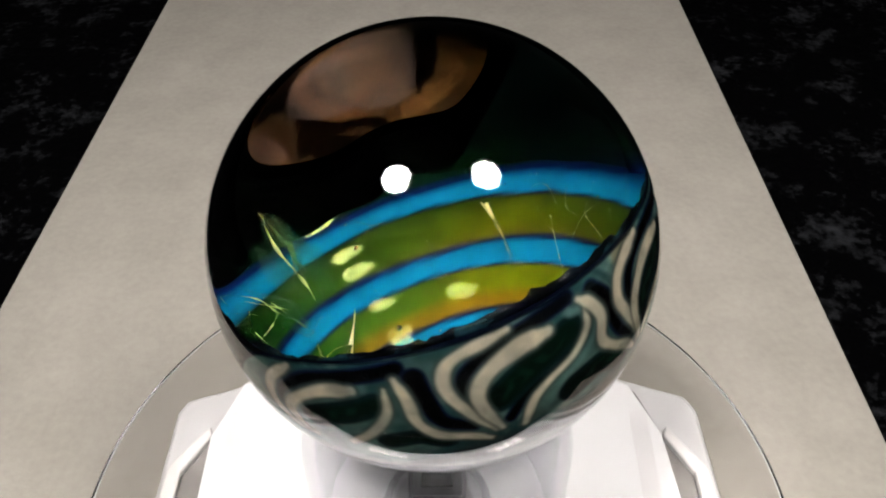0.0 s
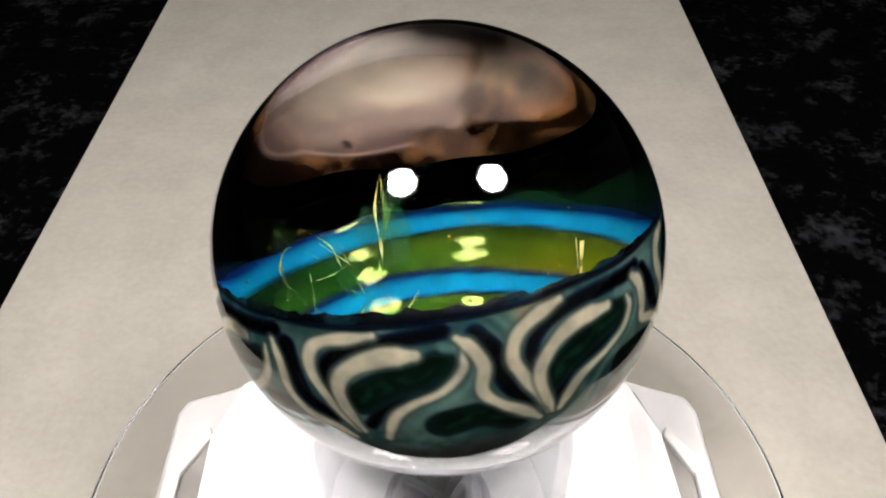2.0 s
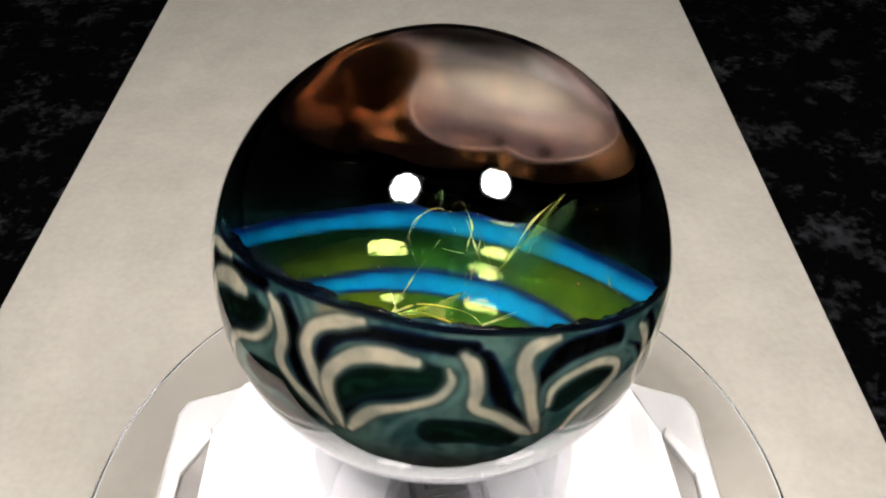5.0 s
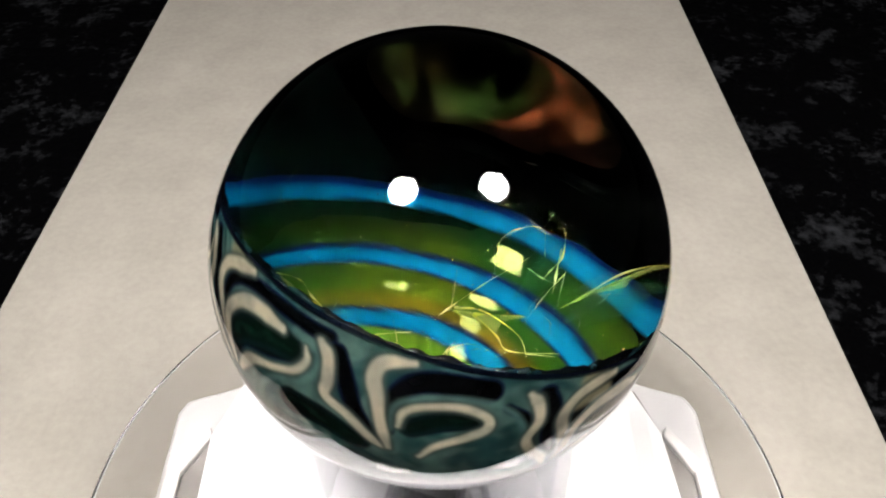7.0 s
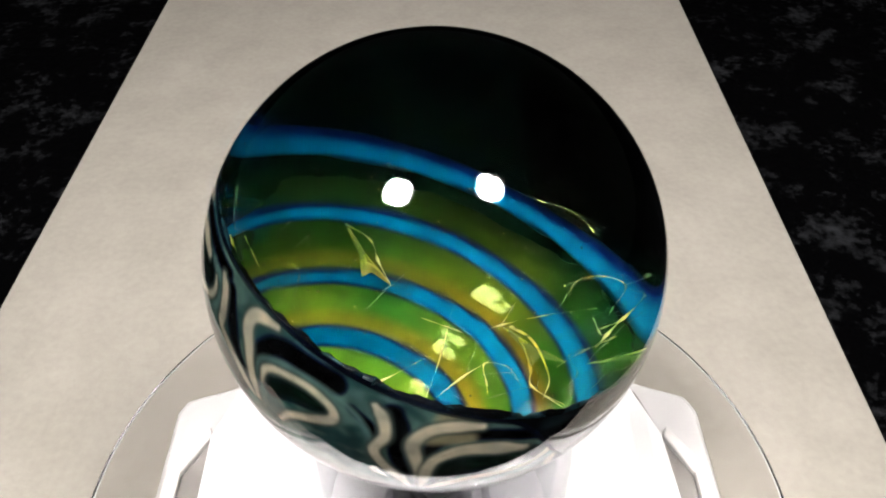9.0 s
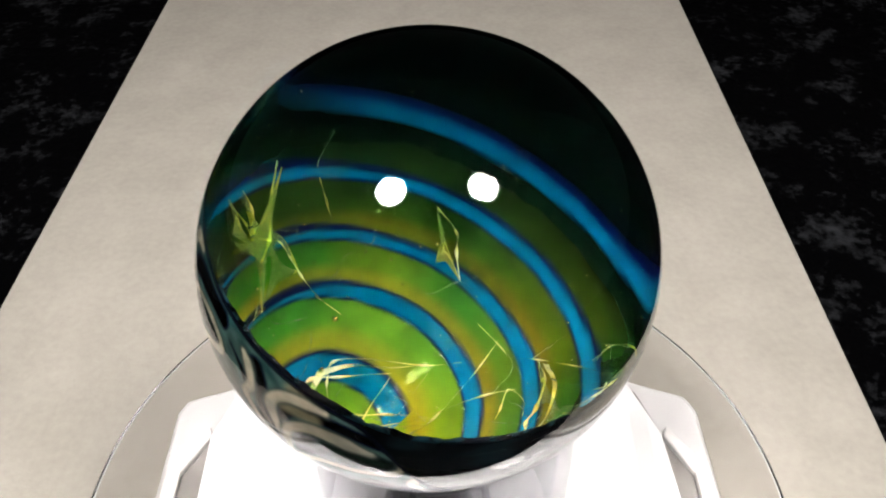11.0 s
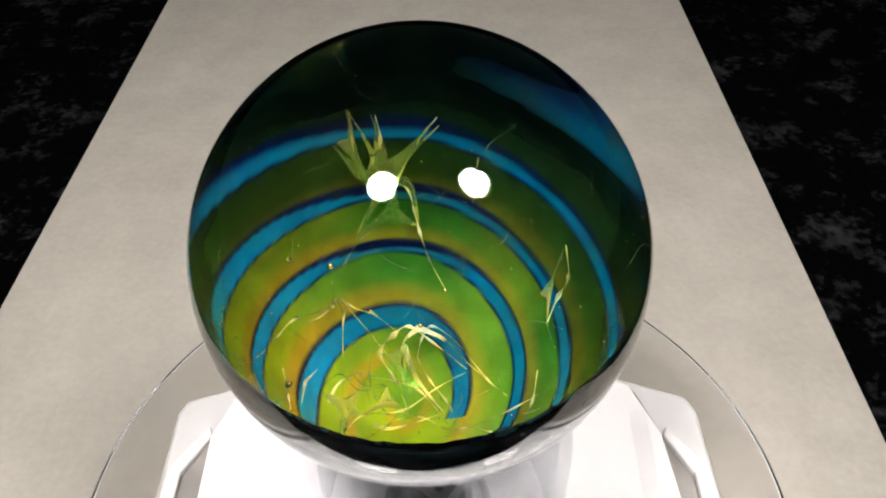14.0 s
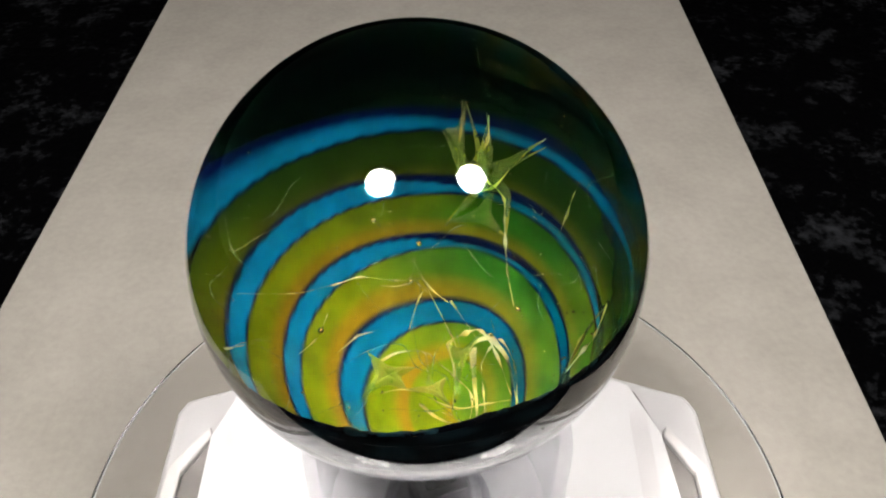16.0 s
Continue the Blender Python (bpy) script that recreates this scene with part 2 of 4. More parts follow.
def build_turntable():
    base = tagged(new("turntable"), "white plastic turntable base with sloping clear edges, on the card", "turntable")
    outer = [(-1.86, -1.45), (1.94, -1.45), (1.92, 0.84), (1.86, 0.97), (1.42, 1.12), (0.75, 1.36), (0.02, 1.47), (-0.71, 1.34), (-1.40, 1.08), (-1.84, 0.93), (-1.89, 0.82)]
    part("body", slab([(x * R, y * R) for x, y in outer], 0.0006, 0.80 * R, 0.05 * R), GREY, base, "light grey plastic skirt")
    top = [(-1.54, -1.42), (1.60, -1.42), (1.60, 0.05), (1.57, 0.53), (1.40, 0.96), (0.75, 1.20), (0.0, 1.30), (-0.75, 1.20), (-1.40, 0.96), (-1.55, 0.51), (-1.54, 0.05)]
    prism("top_plate", top, 0.81, 0.962, WHITE, base, "glossy white plastic top plate", 0.02)
    for side in (-1, 1):
        def across(points):
            pts = [(0.02 + side * x, y) for x, y in points]
            return pts if side > 0 else pts[::-1]
        # the groove's shade is painted as flat dark strips laid on the skirt
        prism("groove", across([(1.57, -1.40), (1.78, -1.40), (1.78, 0.30), (1.585, 0.57), (1.56, 0.54)]), 0.798, 0.812, GROOVE_SHADE, base, "shaded groove beside the top plate")
        prism("groove", across([(1.40, 0.99), (1.43, 0.93), (1.57, 0.54), (1.61, 0.565), (1.46, 0.99)]), 0.798, 0.818, GROOVE_SHADE, base, "shaded groove beside the top plate")
        prism("rail", across([(1.745, -1.40), (1.86, -1.40), (1.845, 0.33), (1.775, 0.34), (1.745, 0.28)]), 0.80, 0.87, RAIL, base, "pale glossy rail along the skirt", 0.022)
        prism("rail", across([(1.745, 0.28), (1.845, 0.33), (1.62, 0.66), (1.585, 0.58)]), 0.80, 0.868, RAIL, base, "pale glossy rail along the skirt", 0.022)
        prism("seam", across([(1.30, -1.2), (1.43, -1.2), (1.47, 0.72), (1.35, 0.72)]), 0.955, 0.9645, SEAM, base, "pale grey seam along the top")
    part("spindle", lathe([(0, 0.955), (0.25, 0.955), (0.25, 0.972), (0, 0.972)], 32), GREY, base)


def build_disc():
    disc = tagged(new("disc"), "thin clear plastic disc with a polished edge on the turntable", "disc")
    plate = part("plate", lathe([(0, 0.975), (2.213, 0.975), (2.213, 1.015), (0, 1.015)], 160), DISC, disc, smooth=False)
    plate.visible_shadow = False                            # a thin clear pane
    edge = [(2.22 + 0.012 * math.cos(b), 0.995 + 0.022 * math.sin(b)) for b in (k * math.pi / 5 for k in range(10))]
    part("edge", lathe(edge, 200, True), GLASS, disc, "polished clear edge")
    # white ring added in place of the highlight along the disc's edge
    bevel = [(2.204 + 0.004 * math.cos(b), 1.016 + 0.004 * math.sin(b)) for b in (k * math.pi / 3 for k in range(6))]
    part("bevel", lathe(bevel, 200, True), WHITE, disc, "fine white highlight line along the edge")
    part("hub", lathe([(0.29, 1.014), (0.34, 1.014), (0.33, 1.028), (0.30, 1.028)], 48, True), CUP, disc)
    return disc


def build_stand():
    stand = tagged(new("stand"), "clear acrylic cup stand with a small crystal block inside", "stand")
    part("cup", lathe([(0.575, 2.43), (0.60, 2.445), (0.63, 2.41), (0.72, 2.15), (0.775, 1.8), (0.78, 1.35), (0.76, 1.05), (0.74, 1.02),
                       (0.68, 1.02), (0.70, 1.35), (0.70, 1.8), (0.65, 2.15)], 96, True), CUP, stand, "clear thick-walled acrylic cup")
    k = 0.17 * R
    gem = part("crystal", slab([(-k, -k), (k, -k), (k, k), (-k, k)], 1.03 * R, 1.34 * R, 0.035 * R, 1), CUP, stand, "clear bevelled crystal block", smooth=False)
    for w, z, mat, name in ((0.150, 1.346, WHITE, "frame"), (0.095, 1.356, BLACK_GLASS, "facet")):
        part(name, slab([(-w * R, -w * R), (w * R, -w * R), (w * R, w * R), (-w * R, w * R)], (z - 0.008) * R, z * R), mat, gem, smooth=False)
    for a in range(4):
        bm = slab([(-0.05 * R, 0), (0.05 * R, 0), (0.05 * R, 0.006 * R), (-0.05 * R, 0.006 * R)], 1.16 * R, 1.26 * R)
        bmesh.ops.translate(bm, verts=bm.verts, vec=(0, k + 0.002 * R, 0))
        bmesh.ops.rotate(bm, verts=bm.verts, matrix=Matrix.Rotation(radians(90 * a), 3, "Z"))
        part("facet", bm, BLACK_GLASS, gem, "black mirror facet", smooth=False)
    return stand


# ---- the marble ----
AXIS = Vector((-0.28732, 0.19351, 0.93808)).normalized()      # towards the middle of its clear window
SIDE = Vector((0, 1, 0)).cross(AXIS).normalized()
DEPTH = AXIS.cross(SIDE)
RIM = 0.17
FRAME = np.array([SIDE, DEPTH, AXIS])


def in_marble(az, rho, h):
    """Points in the marble's own space from the turn about its axis (degrees), the distance from it and the height along it."""
    a = np.radians(az)
    q = np.stack([rho * np.cos(a), rho * np.sin(a), np.broadcast_to(h, np.shape(rho))], -1)
    return (q @ FRAME + np.array([0, 0, 1.0])) * R


def edge_height(az):
    """Height of the coloured glass's edge; it dips on one side, where one can look out through the ball."""
    dip = smoothstep(64, 96, az % 360) * smoothstep(236, 200, az % 360)
    wave = 0.008 * np.sin(az / 6.3 + 1.0) + 0.006 * np.sin(az / 2.9)
    return RIM - (0.375 + wave) * dip


TOP_TURN = (-180, -150, -118, -70, -40, 0, 40, 77, 99, 137, 167, 180)
TOP_HIGH = (0.37, 0.27, 0.17, 0.20, 0.19, 0.17, 0.175, 0.195, 0.25, 0.33, 0.365, 0.37)


def rim_height(az):
    """Height of the seam round the clear window."""
    return np.interp((np.asarray(az) + 180) % 360 - 180, TOP_TURN, TOP_HIGH)


def bowl_height(rho, az):
    edge = edge_height(az)
    dip = np.clip((RIM - edge) / 0.375, 0, 1)
    return np.minimum(np.sqrt(0.04 + (1.25 * rho) ** 2) - 1.05, edge - 0.004 + 0.035 * dip * smoothstep(0.96, 0.68, rho))


def lerp(a, b, t):
    t = t[..., None]
    return np.asarray(a) * (1 - t) + np.asarray(b) * t


def noise_field(pts, scale, seed):
    flat = pts.reshape(-1, 3) / R * scale + seed
    return np.array([noise.noise(Vector(q)) for q in flat]).reshape(pts.shape[:-1])


def build_bowl(marble):
    az, rho = np.meshgrid(np.linspace(-180, 180, 360, endpoint=False), np.linspace(0.004, 0.975, 170))
    pts = in_marble(az, rho, bowl_height(rho, az))
    a = np.radians(az)
    bend = (-0.0126 * np.cos(a) + 0.0249 * np.sin(a) + 0.0010 * np.cos(2 * a) + 0.0026 * np.sin(2 * a) - 0.0047 * np.cos(3 * a) + 0.0022 * np.sin(3 * a)) * np.minimum(1, rho / 0.4)
    bend = bend + (rho - 0.5) * (0.0197 * np.cos(a) + 0.0523 * np.sin(a))
    wave = noise_field(pts, 3.0, 5.0)
    flow = rho - bend + 0.035 * smoothstep(0.30, 0.16, rho) + 0.006 * wave
    turn = (flow - 0.5649) / 0.1166 - (az + 60) / 360        # whole numbers on the stripe's middle
    u = (turn + 0.5) % 1.0 - 0.5                            # -0.5 .. 0.5 across one turn; outwards is positive
    count = np.round(turn)
    there = np.where(count < 1, 1.0, np.where(count == 1, smoothstep(-45, -105, az), 0.0)) * np.where((count > -3) | ((count == -3) & (az > -165)), 1.0, 0.0)
    warm = 0.5 + 0.5 * np.cos(a - 1.3)                      # one side of the bowl is yellower, the other deep green
    thin = np.exp(-((az + 42) / 34) ** 2) * smoothstep(0.2, 0.3, rho)
    lean = np.exp(-((az + 108) / 42) ** 2) * smoothstep(0.36, 0.42, rho) * smoothstep(0.61, 0.56, rho)
    width = 0.128 - 0.055 * lean - 0.104 * thin * smoothstep(0.60, 0.48, rho) - 0.045 * thin * smoothstep(0.48, 0.60, rho) + 0.05 * smoothstep(0.25, 0.17, rho) + 0.045 * noise_field(pts, 2.0, 11.0)
    navy = 0.095 + 0.11 * thin
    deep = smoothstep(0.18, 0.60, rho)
    yellow, green, amber = (0.165, 0.20, 0.004), (0.022, 0.105, 0.010), (0.27, 0.14, 0.008)
    soft = smoothstep(-0.35, 0.35, noise_field(pts, 2.2, 20.0))
    ground = lerp(yellow, green, np.clip(0.85 * (1 - warm) + 0.7 * (soft - 0.5) + 0.3 * deep, 0, 1))
    v = u % 1.0
    ground = lerp(ground, amber, smoothstep(0.1, 0.2, v) * smoothstep(0.55, 0.25, v) * (0.30 + 0.55 * warm) * smoothstep(0.56, 0.46, flow))
    # lamp light focused on the floor and one side is put into this colour
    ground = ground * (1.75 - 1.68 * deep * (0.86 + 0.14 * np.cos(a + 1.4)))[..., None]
    # shade painted over the outer ground, opposite the bright side
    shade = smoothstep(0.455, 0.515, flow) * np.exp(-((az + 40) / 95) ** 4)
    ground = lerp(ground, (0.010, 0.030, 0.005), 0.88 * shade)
    col = lerp(ground, (0.001, 0.004, 0.045), smoothstep(width + navy, width + navy - 0.07, u) * smoothstep(-width, 0, u) * there)
    col = lerp(col, (0.001, 0.008, 0.05), smoothstep(-width - 0.06, -width - 0.01, u) * smoothstep(0, -width, u) * there)
    # the stripe's colour is also brighter where the focused light falls
    blue = lerp((0.0, 0.11, 0.215), (0.004, 0.235, 0.44), warm)
    col = lerp(col, blue, smoothstep(width + 0.01, width - 0.025, np.abs(u)) * there)
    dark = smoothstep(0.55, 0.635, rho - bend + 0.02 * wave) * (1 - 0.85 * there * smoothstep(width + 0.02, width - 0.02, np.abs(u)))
    # dark outer glass painted in a lit and an unlit tone
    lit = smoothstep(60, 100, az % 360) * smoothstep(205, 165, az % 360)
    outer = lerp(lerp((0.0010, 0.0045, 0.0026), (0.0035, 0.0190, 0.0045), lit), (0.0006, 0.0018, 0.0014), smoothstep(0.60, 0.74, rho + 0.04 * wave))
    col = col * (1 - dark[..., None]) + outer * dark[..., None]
    edging = smoothstep(width + 0.11, width + 0.03, u) * smoothstep(0, width, u) * there * smoothstep(0.50, 0.58, rho)
    col = lerp(col, (0.001, 0.004, 0.055), edging * 0.8)
    brim = smoothstep(0.0, 0.03, np.sqrt(0.04 + (1.25 * rho) ** 2) - 1.05 - bowl_height(rho, az) - 0.004)
    col = lerp(col, (0.0008, 0.001, 0.0008), brim)
    ripple = 0.006 * np.cos(2 * np.pi * (u - 0.3)) * smoothstep(0.1, 0.2, rho) * smoothstep(0.72, 0.6, rho) + 0.004 * noise_field(pts, 6.0, 77.0)
    pts = in_marble(az, rho, bowl_height(rho, az) + ripple * (1 - brim) * smoothstep(0.95, 0.85, rho))
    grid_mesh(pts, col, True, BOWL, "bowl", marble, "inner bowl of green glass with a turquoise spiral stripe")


def stroke_distance(az, lat, points, samples=70):
    """Distance, in degrees on the ball, to a smooth stroke, and how far along it that is."""
    pts = np.array(points, float).reshape(-1, 2)
    ext = np.vstack([2 * pts[0] - pts[1], pts, 2 * pts[-1] - pts[-2]])
    curve = []
    for i in range(len(pts) - 1):
        p0, p1, p2, p3 = ext[i:i + 4]
        for t in np.linspace(0, 1, samples // (len(pts) - 1) + 2)[:-1]:
            curve.append(0.5 * (2 * p1 + (p2 - p0) * t + (2 * p0 - 5 * p1 + 4 * p2 - p3) * t * t + (3 * p1 - p0 - 3 * p2 + p3) * t ** 3))
    curve = np.array(curve + [pts[-1]])
    best = np.full(az.shape, 1e9)
    along = np.zeros(az.shape)
    squeeze = np.cos(np.radians(lat))
    for k, (a, b) in enumerate(curve):
        d = np.hypot(((az - a + 180) % 360 - 180) * squeeze, lat - b)
        near = d < best
        best = np.where(near, d, best)
        along = np.where(near, k / (len(curve) - 1), along)
    return best, along


# The shell's swirls, drawn as strokes (kind, half width at start and end, turn and height in degrees along it).
def hook_swirl(d):
    """One hooked leaf of the pattern, moved round the ball by d degrees."""
    rows = (
        ("dark", 1.9, 1.3, (-47.3, 6.1), (-44.2, 1.8), (-43.6, -3.3), (-41.4, -8.5), (-36.8, -14.7)),
        ("dark", 1.5, 1.2, (-6.2, 6.7), (-19.0, 6.8), (-28.9, 5.9), (-33.8, 3.9), (-36.6, 0.0), (-36.3, -6.0), (-33.4, -15.0)),
        ("leaf", 3.2, 2.9, (-32.5, -9.3), (-28.0, -5.6), (-20.9, -2.2), (-13.6, -0.4)),
        ("leaf", 3.2, 2.6, (-11.3, -14.8), (-3.4, -14.2), (4.7, -16.3)),
        ("dark", 1.2, 0.9, (-31.0, -15.6), (-27.3, -8.7), (-18.4, -5.4), (-12.2, -2.6)),
        ("tan", 1.5, 1.0, (-36.8, 8.3), (-31.3, 9.6)),
        ("teal", 0.9, 0.7, (-13.5, 3.9), (-7.6, 2.4), (-6.6, -2.0), (-10.0, -7.4), (-16.5, -11.0), (-21.0, -16.0)),
        ("white", 1.0, 0.9, (-51.2, 6.1), (-48.5, 3.4), (-46.7, -1.3), (-47.6, -7.1), (-44.1, -11.5), (-39.4, -15.3), (-35.2, -20.1)),
        ("white", 1.3, 0.9, (-29.0, 8.3), (-35.6, 6.5), (-39.5, 3.3), (-40.6, -1.3), (-38.3, -6.4), (-34.9, -12.7), (-33.0, -19.1)),
        ("white", 1.7, 0.7, (-17.0, 2.3), (-24.4, 2.1), (-30.4, 0.1), (-34.4, -4.4), (-34.9, -8.8), (-33.6, -14.2), (-32.0, -19.5)),
        ("white", 0.3, 1.2, (-10.2, 1.8), (-9.3, -1.3), (-11.9, -5.7), (-17.0, -8.4), (-23.8, -11.3), (-27.7, -15.3), (-30.2, -19.3)),
    )
    return [(kind, a, b, [(x + d, y) for x, y in points]) for kind, a, b, *points in rows]


def wide_swirl():
    """A broader leaf next to the hooked one."""
    rows = (
        ("dark", 2.2, 1.4, (-88.8, 4.2), (-88.1, -3.2), (-86.6, -8.8), (-81.3, -12.8)),
        ("dark", 1.5, 1.2, (-53.8, 8.0), (-68.1, 6.5), (-75.8, 4.4), (-80.4, -0.3), (-79.8, -6.7), (-76.5, -14.9)),
        ("leaf", 3.6, 3.2, (-73.7, -7.2), (-67.0, -3.2), (-59.3, -0.6), (-55.5, 0.4)),
        ("leaf", 3.4, 2.6, (-56.8, -15.0), (-48.2, -13.8), (-40.9, -17.7)),
        ("dark", 1.2, 0.9, (-72.8, -14.8), (-67.7, -9.1), (-59.1, -6.2), (-53.3, -2.3)),
        ("teal", 0.9, 0.7, (-54.0, 4.6), (-48.0, 2.6), (-48.2, -2.6), (-53.0, -7.6), (-60.0, -11.4), (-64.0, -17.0)),
        ("white", 1.0, 0.9, (-92.8, 4.8), (-92.0, -0.2), (-92.0, -7.6), (-88.6, -13.0), (-82.8, -16.1), (-78.5, -19.5)),
        ("white", 1.1, 0.9, (-68.0, 8.6), (-79.1, 6.9), (-83.2, 3.0), (-83.3, -2.6), (-80.0, -9.9), (-76.5, -16.8)),
        ("white", 1.9, 0.8, (-60.1, 3.6), (-66.5, 3.7), (-73.5, 1.4), (-77.6, -3.1), (-77.8, -8.5), (-75.2, -17.0)),
        ("white", 0.3, 1.1, (-50.4, 3.4), (-50.9, -1.1), (-55.5, -5.7), (-61.9, -8.4), (-66.5, -12.2), (-69.8, -19.0)),
    )
    return [(kind, a, b, points) for kind, a, b, *points in rows]


def looped_swirl():
    """A leaf whose cream line closes into a loop."""
    rows = (
        ("dark", 2.0, 1.4, (-3.7, 4.2), (0.0, -1.3), (3.6, -7.6), (9.0, -13.0)),
        ("dark", 2.7, 1.2, (27.3, 6.3), (17.5, 6.0), (12.4, 4.0), (9.8, -0.2), (9.7, -4.7), (10.6, -9.5)),
        ("leaf", 2.2, 2.2, (15.2, -6.6), (20.2, -3.3), (26.4, -1.7)),
        ("dark", 1.1, 1.0, (15.4, -8.0), (20.4, -5.2), (26.6, -3.0)),
        ("teal", 0.6, 0.6, (11.0, -8.5), (10.6, -2.1), (15.3, 1.6), (24.3, 3.4), (32.3, 2.2), (37.4, -2.1), (41.1, -10.0)),
        ("dark", 0.8, 1.2, (32.8, 2.4), (37.9, -0.4), (40.1, -5.4)),
        ("tan", 1.2, 1.0, (49.8, 2.0), (57.3, 4.2)),
        ("white", 1.0, 0.9, (-7.5, 5.2), (-5.0, 2.3), (-3.9, -3.0), (-3.7, -6.9), (1.6, -9.4), (7.3, -13.6), (10.8, -15.5)),
        ("white", 1.2, 0.9, (11.3, 8.4), (5.9, 6.4), (4.7, 2.6), (6.9, -2.4), (9.3, -9.1), (12.0, -15.1)),
        ("white", 0.6, 1.0, (12.4, -7.3), (12.5, -3.1), (15.9, -0.5), (22.6, 1.0), (28.7, -0.6), (29.8, -3.8), (26.4, -7.1), (21.4, -11.1), (19.0, -15.6)),
    )
    return [(kind, a, b, points) for kind, a, b, *points in rows]


def flat_swirl():
    """A low leaf that lies almost along the seam."""
    rows = (
        ("dark", 1.6, 1.4, (-91.8, 7.3), (-104.7, 6.5), (-115.3, 5.5), (-122.7, 1.0), (-123.6, -3.7)),
        ("leaf", 3.0, 2.4, (-115.6, -5.1), (-105.2, -2.4), (-98.8, -0.6)),
        ("leaf", 2.4, 1.8, (-100.0, -13.0), (-93.0, -12.5), (-88.0, -16.0)),
        ("white", 1.0, 0.9, (-117.7, 8.6), (-124.6, 4.5), (-128.0, -2.6), (-125.8, -9.6), (-120.6, -13.0)),
        ("white", 1.5, 0.8, (-103.0, 3.4), (-111.7, 2.7), (-120.0, -0.8), (-123.4, -5.7), (-122.2, -11.3)),
        ("white", 0.4, 1.0, (-95.6, 2.9), (-97.2, -3.3), (-102.9, -9.5), (-110.0, -14.0)),
    )
    return [(kind, a, b, points) for kind, a, b, *points in rows]


def build_shell(marble):
    turns = np.linspace(-180, 180, 1080, endpoint=False)
    az, lat = np.meshgrid(turns, np.linspace(0, 1, 190) ** 1.35)
    top = np.degrees(np.arcsin(edge_height(az))) + 1.0
    lat = top + (-88 - top) * lat
    rho, h = 0.985 * np.cos(np.radians(lat)), 0.985 * np.sin(np.radians(lat))
    pts = in_marble(az, rho, h)
    w1, w2 = noise_field(pts, 3.5, 31.0), noise_field(pts, 3.5, 47.0)
    a, b = az + 0.7 * w1, lat + 0.6 * w2
    streak = noise_field(pts, 5.0, 60.0)
    grain = noise_field(pts, 8.0, 64.0)
    silk = noise_field(pts + 0.004 * np.stack([w1, w2, streak], -1), 16.0, 66.0)
    col = lerp((0.020, 0.066, 0.066), (0.088, 0.160, 0.138), smoothstep(-0.4, 0.5, streak + 0.6 * silk))
    strokes = flat_swirl() + wide_swirl() + hook_swirl(0.0) + looped_swirl()
    for d in (88.0, 131.0, 174.0, 217.0):
        strokes += hook_swirl(d)
    reach = ("dark", "leaf", "tan", "teal", "white")
    for kind, w0, w1_, points in sorted(strokes, key=lambda s: reach.index(s[0])):
        mid = 0.5 * (min(p[0] for p in points) + max(p[0] for p in points))
        half_span = 0.5 * (max(p[0] for p in points) - min(p[0] for p in points)) + 9
        cols = np.abs((turns - mid + 180) % 360 - 180) < half_span
        d, s = stroke_distance(a[:, cols], b[:, cols], points)
        half = w0 + (w1_ - w0) * s
        if kind == "white":
            half = (half + 0.3) * (1 + 0.30 * grain[:, cols]) * (0.55 + 0.45 * smoothstep(0.0, 0.12, s) * smoothstep(1.0, 0.85, s))
        c = col[:, cols]
        if kind == "white":
            c = lerp(c, (0.06, 0.085, 0.075), smoothstep(half + 1.5, half + 0.1, d) * 0.8)
            cream = lerp((0.66, 0.585, 0.44), (0.42, 0.39, 0.31), smoothstep(-0.3, 0.7, 0.35 * silk[:, cols] + grain[:, cols] + 0.2 * s))
            c = c * (1 - smoothstep(half + 0.5, half - 0.6, d)[..., None]) + cream * smoothstep(half + 0.5, half - 0.6, d)[..., None]
        elif kind == "dark":
            c = lerp(c, (0.003, 0.009, 0.03), smoothstep(half + 1.0, half + 0.1, d))
            c = lerp(c, (0.0015, 0.0015, 0.002), smoothstep(half + 0.3, half - 0.6, d))
        elif kind == "leaf":
            c = lerp(c, (0.003, 0.012, 0.014), smoothstep(half + 1.4, half + 0.2, d))
            c = lerp(c, (0.0012, 0.0075, 0.004), smoothstep(half + 0.2, half - 1.5, d))
            c = lerp(c, (0.004, 0.020, 0.012), smoothstep(half - 1.0, half - 2.6, d) * smoothstep(-0.2, 0.4, silk[:, cols]))
        elif kind == "tan":
            c = lerp(c, (0.30, 0.27, 0.17), smoothstep(half + 2.0, half - 0.5, d) * 0.8)
        else:
            c = lerp(c, (0.10, 0.19, 0.175), smoothstep(half + 1.0, half - 0.8, d) * 0.8)
        col[:, cols] = c
    col = lerp(col, (0.002, 0.004, 0.012), smoothstep(top - 1.7, top - 0.7, b))
    col = lerp(col, (0.05, 0.040, 0.035), smoothstep(-19, -27, b + 2.5 * streak) * 0.75)
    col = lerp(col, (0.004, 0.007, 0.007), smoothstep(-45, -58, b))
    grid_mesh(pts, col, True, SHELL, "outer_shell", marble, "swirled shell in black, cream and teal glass")


